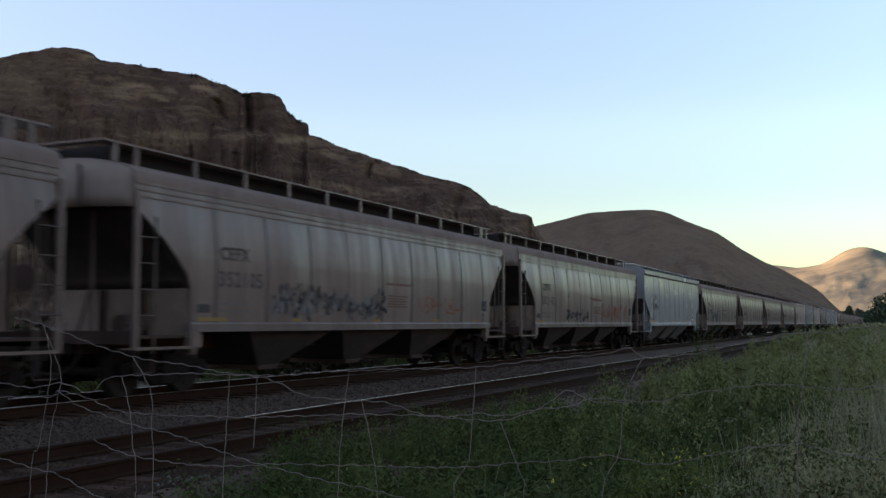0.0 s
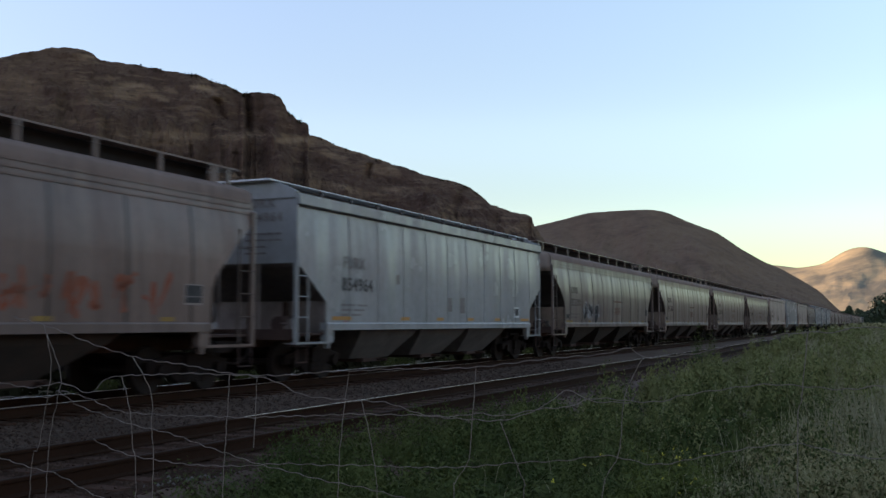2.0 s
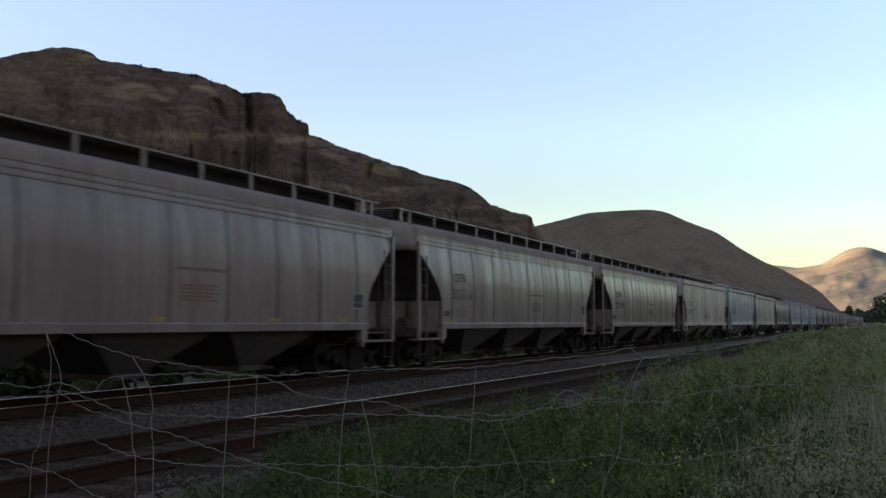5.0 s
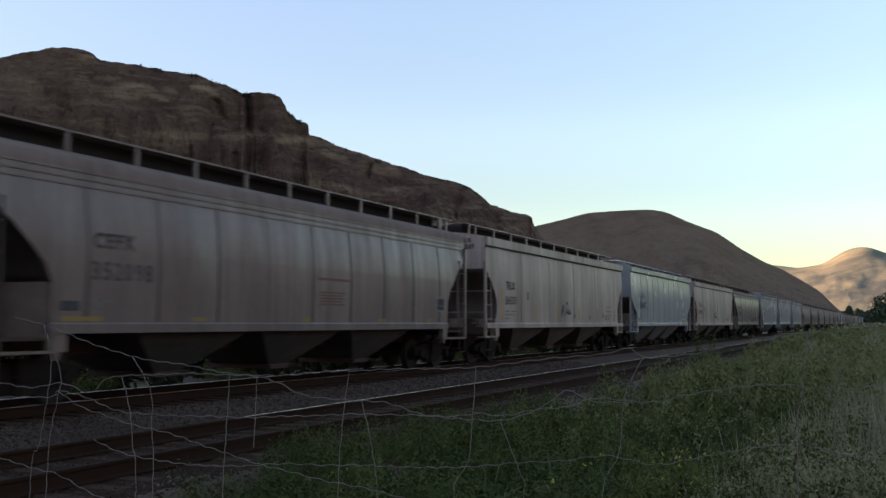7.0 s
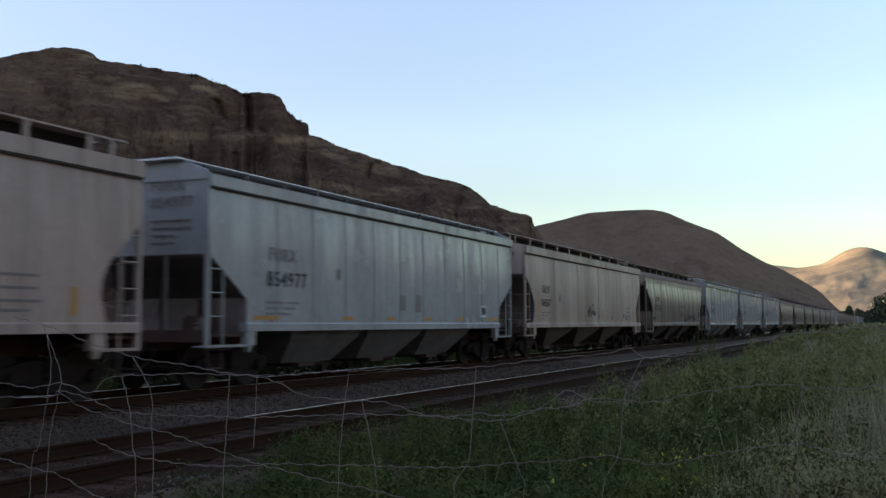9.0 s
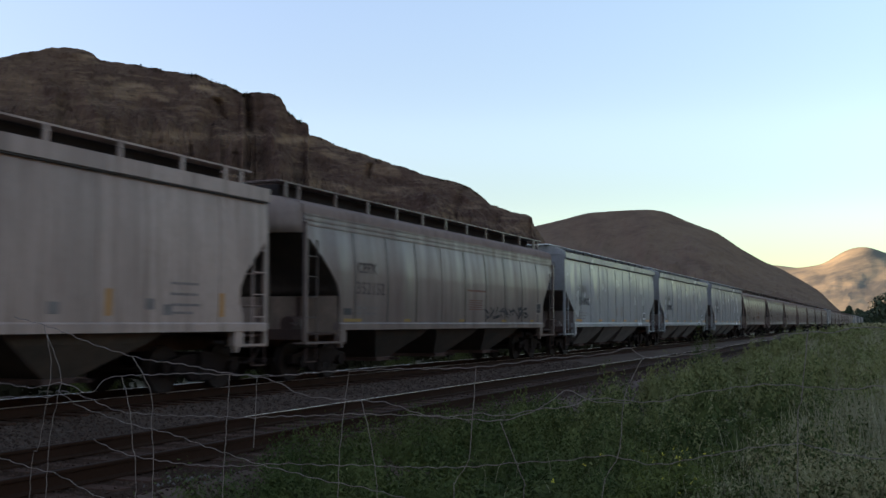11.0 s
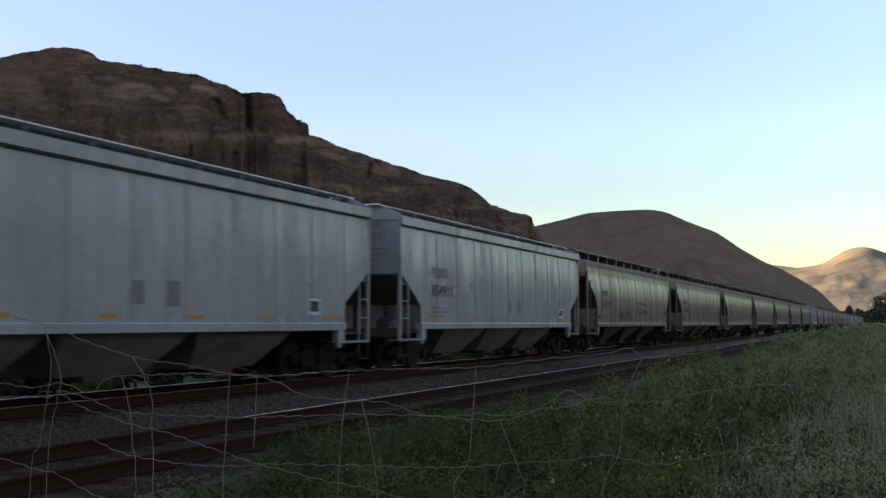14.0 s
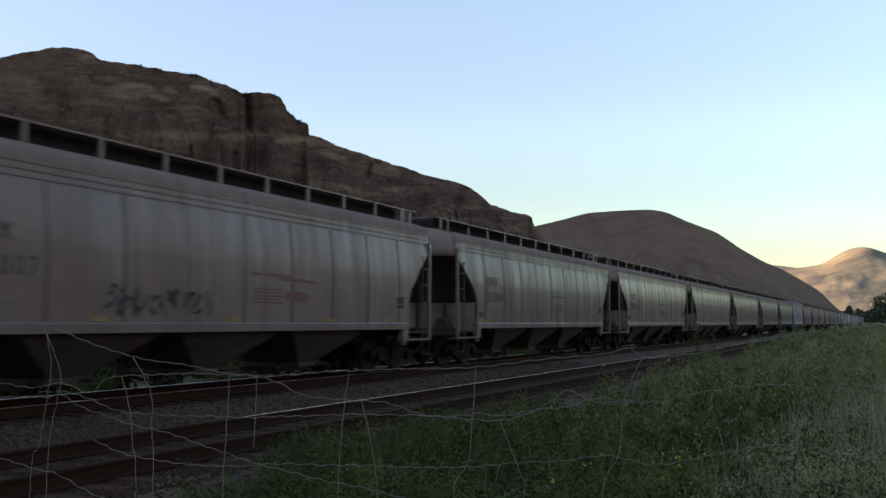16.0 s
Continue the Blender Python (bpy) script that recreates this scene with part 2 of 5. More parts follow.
def hill_material(name, rock, scree, grass, scale=1.0, bands=True, rocky=0.55, veins=None, relief=0.5):
    """Basalt hillside: rock on the steep faces, dry grass on the ledges, layers in the rock."""
    m = bpy.data.materials.new(name)
    m.use_nodes = True
    n, l = m.node_tree.nodes, m.node_tree.links
    b = n["Principled BSDF"]
    geo, tc = n.new("ShaderNodeNewGeometry"), n.new("ShaderNodeTexCoord")

    def nz(s, detail, stretch=None):
        t = n.new("ShaderNodeTexNoise")
        t.inputs["Scale"].default_value, t.inputs["Detail"].default_value, t.inputs["Roughness"].default_value = s, detail, 0.65
        if stretch:
            mp = n.new("ShaderNodeMapping")
            mp.inputs["Scale"].default_value = stretch
            l.new(tc.outputs["Object"], mp.inputs["Vector"])
            l.new(mp.outputs[0], t.inputs["Vector"])
        else:
            l.new(tc.outputs["Object"], t.inputs["Vector"])
        return t.outputs["Fac"]

    def rng(f, lo, hi, a=0.0, c=1.0):
        r = n.new("ShaderNodeMapRange")
        for i, v in enumerate((lo, hi, a, c)):
            r.inputs[i + 1].default_value = v
        l.new(f, r.inputs[0])
        return r.outputs[0]

    def mix(f, a, c):
        x = n.new("ShaderNodeMix")
        x.data_type = "RGBA"
        for s, v in ((x.inputs[0], f), (x.inputs[6], a), (x.inputs[7], c)):
            if isinstance(v, tuple):
                s.default_value = (*v, 1)
            else:
                l.new(v, s)
        return x.outputs[2]

    def mul(a, c):
        x = n.new("ShaderNodeMath")
        x.operation = "MULTIPLY"
        l.new(a, x.inputs[0])
        if isinstance(c, float):
            x.inputs[1].default_value = c
        else:
            l.new(c, x.inputs[1])
        return x.outputs[0]
    up = n.new("ShaderNodeSeparateXYZ")
    l.new(geo.outputs["Normal"], up.inputs[0])
    flat = rng(up.outputs["Z"], 0.68, 0.93)
    big, mid, fine = nz(0.012 / scale, 5), nz(0.06 / scale, 6), nz(0.28 / scale, 8)
    layers = nz(0.02 / scale, 5, (0.6, 0.6, 7.0))
    col = mix(rng(mid, 0.35, 0.65), rock, scree)
    if bands:
        col = mix(mul(rng(layers, 0.5, 0.7), 0.7), col, tuple(c * 0.55 for c in rock))
    if bands:
        ledge = nz(0.022 / scale, 5, (0.55, 0.55, 3.6))
        col = mix(mul(mul(rng(ledge, 0.53, 0.66), rng(big, 0.40, 0.55)), 0.8), col, grass)
        col = mix(mul(mul(flat, rng(mid, 0.4, 0.6)), 0.45), col, grass)
    else:
        col = mix(mul(flat, rng(mid, 0.3, 0.6)), col, grass)
    col = mix(mul(rng(big, 0.5, 0.66), 0.25 if bands else 0.6), col, grass)
    col = mix(mul(rng(fine, 0.5, 0.75), rocky), col, tuple(c * 0.4 for c in rock))
    if bands:
        flecks = nz(0.085 / scale, 7, (0.4, 0.4, 2.2))
        col = mix(mul(rng(flecks, 0.55, 0.66), 0.55), col, grass)
        clefts = nz(0.05 / scale, 6, (1.2, 1.2, 0.6))
        col = mix(mul(rng(clefts, 0.56, 0.68), 0.3), col, tuple(c * 0.35 for c in rock))
    if bands:
        bare = n.new("ShaderNodeAttribute")
        bare.attribute_name = "bare_rock"
        columns = nz(0.10 / scale, 6, (1.4, 1.4, 0.5))
        col = mix(mul(bare.outputs["Fac"], 0.35), col, mix(rng(columns, 0.35, 0.65), tuple(c * 0.85 for c in rock), tuple(c * 1.6 for c in rock)))
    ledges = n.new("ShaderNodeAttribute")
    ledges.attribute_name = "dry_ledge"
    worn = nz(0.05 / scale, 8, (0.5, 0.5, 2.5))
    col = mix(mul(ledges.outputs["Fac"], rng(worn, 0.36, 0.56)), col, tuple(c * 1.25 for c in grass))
    if veins:
        v = n.new("ShaderNodeTexNoise")
        v.inputs["Scale"].default_value, v.inputs["Detail"].default_value, v.inputs["Roughness"].default_value = 0.0045, 7, 0.62
        tilt = n.new("ShaderNodeMapping")
        tilt.vector_type = "TEXTURE"
        tilt.inputs["Rotation"].default_value, tilt.inputs["Scale"].default_value = (0, -0.5, 0), (3.6, 2.6, 0.42)
        l.new(tc.outputs["Object"], tilt.inputs["Vector"])
        l.new(tilt.outputs[0], v.inputs["Vector"])
        v = v.outputs["Fac"]
        col = mix(mul(rng(v, 0.43, 0.53), 0.95), col, veins)
    l.new(col, b.inputs["Base Color"])
    b.inputs["Roughness"].default_value = 0.95
    b.inputs["Specular IOR Level"].default_value = 0.05
    bp = n.new("ShaderNodeBump")
    bp.inputs["Strength"].default_value, bp.inputs["Distance"].default_value = relief, 1.6 * scale
    l.new(fine, bp.inputs["Height"])
    l.new(bp.outputs[0], b.inputs["Normal"])
    return m


M["mesa"] = hill_material("dark_basalt_hillside", (0.080, 0.043, 0.031), (0.126, 0.073, 0.051), (0.262, 0.160, 0.098), rocky=0.8, relief=1.0)
M["mid_hill"] = hill_material("brown_grass_hillside", (0.112, 0.065, 0.045), (0.145, 0.087, 0.060), (0.185, 0.113, 0.072), scale=2.0, bands=False, rocky=0.35)
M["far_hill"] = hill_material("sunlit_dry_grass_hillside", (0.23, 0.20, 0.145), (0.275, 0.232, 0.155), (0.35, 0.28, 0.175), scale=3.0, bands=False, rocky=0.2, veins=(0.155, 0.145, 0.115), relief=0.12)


def cut_cliffs(column, a, cliffs, gullies):
    """Steepens one column of a hillside where lava flows stand out as cliffs; what lies between them flattens into shelves. The heights at which things are seen stay."""
    face = [c for c in column if c[0] <= 1]
    els = np.maximum.accumulate(np.array([math.atan2(z - EYE_Z, r) for _, r, z in face]))
    base = np.array([u for u, _, _ in face])
    r_old = np.array([r for _, r, _ in face])
    foot, ridge = r_old[0], r_old[-1]
    even = np.convolve(np.pad(els, 8, mode="edge"), np.ones(17) / 17, mode="valid")
    deg = np.degrees(even)
    rock = np.zeros(len(face))
    for band in cliffs:
        az_c = [p[0] for p in band]
        s = min(1.0, max(0.0, (a - az_c[0]) / 0.35 + 0.3), max(0.0, (az_c[-1] - a) / 0.35 + 0.3))
        if s <= 0:
            continue
        wob = 0.16 * noise.fractal(Vector((a * 0.9, az_c[0], 2.2)), 0.9, 2.0, 4)
        top, low = (lerp_table(a, az_c, [p[k] for p in band]) + wob * (1.0 if k == 1 else 1.6) for k in (1, 2))
        broken = 0.55 + 0.45 * max(-0.8, min(1.0, 2.6 * noise.noise(Vector((a * 0.8, az_c[0] * 3, 5.0))) + 0.25))
        rock = np.maximum(rock, s * broken * np.clip((deg - low) / 0.14 + 0.5, 0, 1) * np.clip((top - deg) / 0.10 + 0.5, 0, 1))
    level = rock * np.clip((len(face) - 14 - np.arange(len(face))) / 10, 0, 1)
    els = els * (1 - level) + even * level
    step_w = np.diff(base) * (1.0 - 0.68 * 0.5 * (rock[1:] + rock[:-1]))
    smooth = foot + (ridge - foot) * base
    new_r = foot + (ridge - foot) * np.concatenate(((0.0,), np.cumsum(step_w))) / step_w.sum()
    r = new_r + (r_old - smooth) * (0.75 - 0.5 * rock)
    for i in range(len(face)):
        if rock[i] > 0.02 and i < len(face) - 2:
            v = Vector((a * 2.2, deg[i] * 2.4, 4.0))
            r[i] -= rock[i] * (1.8 * noise.fractal(v, 0.9, 2.1, 3) + 0.3 * abs(noise.noise(Vector((a * 9.0, deg[i] * 2.2, 1.0)))))
        for g, lean, e0, e1, wide, deep in gullies:
            q = (a - g - lean * (deg[i] - e1)) / wide
            if abs(q) < 2.5 and e0 < deg[i] < e1:
                r[i] += deep * math.exp(-q * q) * min(1.0, (deg[i] - e0) / 0.4, (e1 - deg[i]) / 0.25)
    out = [(face[i][0], r[i], r[i] * math.tan(els[i]) + EYE_Z) for i in range(len(face))]
    return out + column[len(face):], rock.tolist() + [0.0] * (len(column) - len(face))


def hill(name, label, mat, ridge, ridge_r, foot_r, back_r, step, rows, rough, terrace=0.0, seed=0.0, spurs=0.0, fine=0.0, face=1.5, ledges=(), blur=0.0, cliffs=(), gullies=()):
    """A hillside seen from the valley: a skyline of (bearing, height angle) in degrees at ridge_r metres, falling to its foot at foot_r, and behind to back_r."""
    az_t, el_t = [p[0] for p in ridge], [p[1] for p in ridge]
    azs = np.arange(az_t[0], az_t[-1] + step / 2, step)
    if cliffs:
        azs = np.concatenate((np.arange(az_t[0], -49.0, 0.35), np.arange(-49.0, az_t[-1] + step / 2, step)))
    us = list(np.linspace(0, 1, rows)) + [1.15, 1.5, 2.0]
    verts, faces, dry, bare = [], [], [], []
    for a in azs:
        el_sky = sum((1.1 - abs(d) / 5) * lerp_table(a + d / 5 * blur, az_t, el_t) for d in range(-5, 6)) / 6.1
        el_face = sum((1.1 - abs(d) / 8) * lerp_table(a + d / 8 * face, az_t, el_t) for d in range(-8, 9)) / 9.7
        column = []
        for u in us:
            k3 = min(1.0, u) ** 4
            el_a = el_face * (1 - k3) + el_sky * k3
            w = noise.fractal(Vector((a * 0.16 + seed, u * 1.2, seed)), 1.0, 2.0, 4)
            if u <= 1:
                r = foot_r + (ridge_r - foot_r) * u
                top = ridge_r * math.tan(radians(el_a)) + EYE_Z + 2.0
                # the slope steepens upward; ledges where the lava flows end
                p = 0.35 * u + 0.65 * u ** 1.5
                if terrace:
                    k = 4.0
                    q = p * k + 0.35 * w
                    s = q - math.floor(q)
                    led = (math.floor(q) + (0.35 * s if s < 0.55 else 0.1925 + (s - 0.55) * 1.794)) - 0.35 * w
                    te = terrace * (1 - u ** 8)
                    p = p * (1 - te) + te * led / k
                edge = math.sin(math.pi * min(1.0, u)) 
                z = top * p + top * 0.10 * edge * w
                bump = rough * noise.fractal(Vector((a * 1.3 + seed, u * 9, 3.1)), 0.9, 2.1, 5) * (0.08 + edge)
                z += bump
                if spurs:
                    z += spurs * top * edge * ((noise.noise(Vector((a * 0.33 + u * 0.5 + seed, u * 0.7, 8.8))) ** 2 + 0.012) ** 0.5 - 0.27)
                if fine:
                    z += fine * noise.fractal(Vector((a * 1.3, u * 26, 1.7)), 0.8, 2.1, 5) * (0.15 + 0.85 * edge)
                z = z * min(1.0, u * 8) - 2.0
                r -= rough * 2.0 * (1 - k3) * noise.fractal(Vector((a * 0.9 + seed, p * 6, 9.0)), 0.9, 2.0, 4)
            else:
                top = ridge_r * math.tan(radians(el_a)) + EYE_Z + 2.0
                r = ridge_r + (back_r - ridge_r) * (u - 1)
                z = (top + 0.08 * rough * noise.fractal(Vector((a * 1.3 + seed, 9, 3.1)), 0.9, 2.1, 5) - 2) * (1 - (u - 1) ** 2) - 3 * (u - 1) * 4
            column.append((u, r, z))
        rock = [0.0] * len(column)
        if cliffs:
            column, rock = cut_cliffs(column, a, cliffs, gullies)
        bare += rock
        for u, r, z in column:
            verts.append((r * math.sin(radians(a)), r * math.cos(radians(a)), z))
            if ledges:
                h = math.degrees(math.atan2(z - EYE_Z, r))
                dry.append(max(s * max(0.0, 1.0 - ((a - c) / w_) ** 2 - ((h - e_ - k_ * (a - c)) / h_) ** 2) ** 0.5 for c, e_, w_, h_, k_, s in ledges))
    n = len(us)
    for i in range(len(azs) - 1):
        for j in range(n - 1):
            faces.append((i * n + j, (i + 1) * n + j, (i + 1) * n + j + 1, i * n + j + 1))
    me = bpy.data.meshes.new(name)
    me.from_pydata(verts, [], faces)
    me.materials.append(mat)
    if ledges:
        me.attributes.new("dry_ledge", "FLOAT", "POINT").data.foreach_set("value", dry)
    if cliffs:
        me.attributes.new("bare_rock", "FLOAT", "POINT").data.foreach_set("value", bare)
    return tagged(new(name, me), label, "hill", kind="structure")


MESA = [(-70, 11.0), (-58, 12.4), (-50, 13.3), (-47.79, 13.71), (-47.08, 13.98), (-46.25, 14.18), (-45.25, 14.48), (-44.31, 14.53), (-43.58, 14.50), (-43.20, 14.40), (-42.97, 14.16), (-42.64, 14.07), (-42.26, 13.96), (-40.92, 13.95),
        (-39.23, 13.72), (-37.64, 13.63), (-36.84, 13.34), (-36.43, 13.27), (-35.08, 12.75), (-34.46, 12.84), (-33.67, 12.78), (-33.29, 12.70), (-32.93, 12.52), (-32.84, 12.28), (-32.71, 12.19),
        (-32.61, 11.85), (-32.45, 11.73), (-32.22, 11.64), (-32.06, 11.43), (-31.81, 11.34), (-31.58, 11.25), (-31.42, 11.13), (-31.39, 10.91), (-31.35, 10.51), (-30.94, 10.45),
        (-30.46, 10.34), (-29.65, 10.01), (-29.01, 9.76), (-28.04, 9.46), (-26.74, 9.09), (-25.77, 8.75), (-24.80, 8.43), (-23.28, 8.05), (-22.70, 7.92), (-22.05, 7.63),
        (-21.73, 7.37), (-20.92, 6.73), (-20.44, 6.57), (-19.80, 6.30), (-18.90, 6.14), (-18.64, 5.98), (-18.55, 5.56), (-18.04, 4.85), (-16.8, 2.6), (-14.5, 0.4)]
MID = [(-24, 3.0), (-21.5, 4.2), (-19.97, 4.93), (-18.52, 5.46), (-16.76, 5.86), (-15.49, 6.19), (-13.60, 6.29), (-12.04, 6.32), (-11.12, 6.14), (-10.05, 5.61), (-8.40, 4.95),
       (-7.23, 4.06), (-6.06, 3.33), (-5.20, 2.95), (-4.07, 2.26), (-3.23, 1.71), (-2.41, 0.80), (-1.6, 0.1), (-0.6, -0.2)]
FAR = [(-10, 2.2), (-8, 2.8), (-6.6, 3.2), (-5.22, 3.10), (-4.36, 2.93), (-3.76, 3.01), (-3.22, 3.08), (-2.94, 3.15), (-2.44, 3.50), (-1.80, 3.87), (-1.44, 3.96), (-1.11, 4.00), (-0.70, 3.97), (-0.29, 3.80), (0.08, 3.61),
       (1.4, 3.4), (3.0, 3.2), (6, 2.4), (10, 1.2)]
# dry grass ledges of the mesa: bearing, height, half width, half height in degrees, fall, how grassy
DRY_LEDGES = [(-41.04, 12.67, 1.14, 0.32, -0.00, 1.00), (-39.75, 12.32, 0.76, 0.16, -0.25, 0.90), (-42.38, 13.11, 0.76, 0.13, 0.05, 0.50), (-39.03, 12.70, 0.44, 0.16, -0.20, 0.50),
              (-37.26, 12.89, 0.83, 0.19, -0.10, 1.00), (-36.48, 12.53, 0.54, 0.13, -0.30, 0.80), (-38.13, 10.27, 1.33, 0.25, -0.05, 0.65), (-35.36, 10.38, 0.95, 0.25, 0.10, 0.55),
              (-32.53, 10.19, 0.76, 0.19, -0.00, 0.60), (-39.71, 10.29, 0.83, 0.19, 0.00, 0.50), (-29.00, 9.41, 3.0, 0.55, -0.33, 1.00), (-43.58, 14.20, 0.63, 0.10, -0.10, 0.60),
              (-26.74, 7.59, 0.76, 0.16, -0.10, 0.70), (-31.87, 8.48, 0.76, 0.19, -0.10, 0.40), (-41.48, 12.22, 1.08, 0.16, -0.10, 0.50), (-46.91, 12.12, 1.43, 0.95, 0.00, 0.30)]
# lava flows that stand out as cliffs: bearing, upper and lower edge in degrees
CLIFFS = [
    [(-47.24, 13.71, 13.48), (-45.30, 14.25, 13.90), (-43.58, 14.25, 13.96), (-42.76, 13.94, 13.82)],
    [(-42.65, 12.11, 11.27), (-40.59, 12.30, 11.25), (-38.78, 12.11, 11.04), (-37.56, 12.23, 10.88), (-36.01, 12.49, 10.76), (-35.08, 12.66, 10.68)],
    [(-35.02, 12.72, 10.68), (-33.82, 12.71, 10.59), (-32.93, 12.43, 10.50), (-32.22, 11.52, 10.42), (-31.42, 11.10, 10.38)],
    [(-40.54, 10.00, 9.12), (-38.13, 9.99, 8.76), (-35.98, 10.02, 8.84), (-33.79, 10.16, 9.06), (-31.41, 10.16, 8.90)],
    [(-31.19, 9.85, 8.65), (-29.65, 9.31, 8.20), (-28.03, 8.95, 7.87), (-26.42, 8.52, 7.82), (-24.48, 8.02, 7.28), (-23.18, 7.67, 6.42), (-21.57, 6.60, 5.67), (-19.96, 6.05, 5.12), (-18.55, 5.94, 4.70)],
    [(-29.63, 7.24, 6.13), (-26.41, 7.18, 5.99), (-23.83, 7.06, 5.52)],
    [(-47.75, 12.62, 11.62), (-46.09, 12.48, 11.32), (-44.39, 12.33, 11.15), (-42.95, 12.29, 11.10)]]
# bearing, lean, lower and upper end, width in degrees, depth in metres
GULLIES = [(-34.85, -0.06, 10.5, 12.75, 0.2, 8.0), (-37.90, -0.1, 8.8, 9.95, 0.10, 4.0), (-36.6, -0.5, 10.9, 12.4, 0.26, 5.0), (-27.9, 0.2, 7.8, 9.0, 0.2, 5.0),
           (-22.6, 0.3, 5.6, 7.6, 0.25, 5.0), (-20.6, 0.1, 5.0, 6.2, 0.14, 5.0), (-32.9, 0.2, 9.0, 10.3, 0.25, 5.0)]
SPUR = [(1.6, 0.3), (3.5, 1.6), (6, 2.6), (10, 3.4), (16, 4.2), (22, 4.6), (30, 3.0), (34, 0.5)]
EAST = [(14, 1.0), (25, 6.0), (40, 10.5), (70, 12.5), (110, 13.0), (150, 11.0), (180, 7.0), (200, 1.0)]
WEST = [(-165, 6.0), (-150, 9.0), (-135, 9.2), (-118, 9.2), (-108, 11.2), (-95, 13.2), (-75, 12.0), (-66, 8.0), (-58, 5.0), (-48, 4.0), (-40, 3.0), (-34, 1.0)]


# ---- track ----
def rail_mesh(bm, x, y0, y1):
    prof = [(-0.070, -0.172), (0.070, -0.172), (0.070, -0.160), (0.012, -0.140), (0.012, -0.045), (0.034, -0.035), (0.036, -0.008), (0.030, -0.003),
            (-0.030, -0.003), (-0.036, -0.008), (-0.034, -0.035), (-0.012, -0.045), (-0.012, -0.140), (-0.070, -0.160)]
    prism(bm, [(x + p[0], p[1]) for p in prof], 1, y0, y1)


def make_track(name, cx, label, first, last):
    root = tagged(new(name), label, "track", "tracks of the line", kind="structure")
    for s in (-0.7525, 0.7525):
        bm = bmesh.new()
        rail_mesh(bm, cx + s, -60, 1400)
        rail = part("rail", bm, M["rail_side"], root, "rust-brown steel rail")
        bm = bmesh.new()
        g = 0.009 if cx > SIDING_X - 1 else 0.028
        prism(bm, [(cx + s - g, -0.002), (cx + s + g, -0.002), (cx + s + g * 0.94, 0.0), (cx + s - g * 0.94, 0.0)], 1, 12.4 if cx > SIDING_X - 1 and s < 0 else -60, 1400)
        worn = cx < SIDING_X - 1 or s < 0
        part("running_surface", bm, M["rail_top" if worn else "rail_dull"], rail, "polished bright top of the rail" if worn else "dull brown top of the rail")
        # up to 12.4 m the head is dull brown, beyond it polished
        if cx > SIDING_X - 1 and s < 0:
            bm = bmesh.new()
            box(bm, cx + s - g, cx + s + g, -60, 12.4, -0.002, 0.0)
            part("running_surface", bm, M["rail_dull"], rail, "dull brown top of the rail")
    bm = bmesh.new()
    box(bm, -1.30, 1.30, -0.115, 0.115, -0.36, -0.176)
    bmesh.ops.bevel(bm, geom=bm.edges[:], offset=0.012, segments=1, affect="EDGES")
    proto = part("tie", bm, M["tie"], root)
    rng = random.Random(5)
    y, k = first, 0
    while y < last:
        ob = proto if k == 0 else proto.copy()
        if k:
            scene.collection.objects.link(ob)
            ob.parent = root
        ob.matrix_basis = pose(cx + rng.uniform(-0.06, 0.06), y, rng.uniform(-0.012, 0.0), 0, rng.uniform(-0.3, 0.3), rng.uniform(-1.6, 1.6))
        y += 0.52
        k += 1
    bm = bmesh.new()
    while y < 420:
        x = cx + rng.uniform(-0.06, 0.06)
        box(bm, x - 1.3, x + 1.3, y - 0.115, y + 0.115, -0.36, -0.178)
        y += 0.52
    tagged(part("far_ties", bm, M["tie"], root), kind="stuff")
    return root


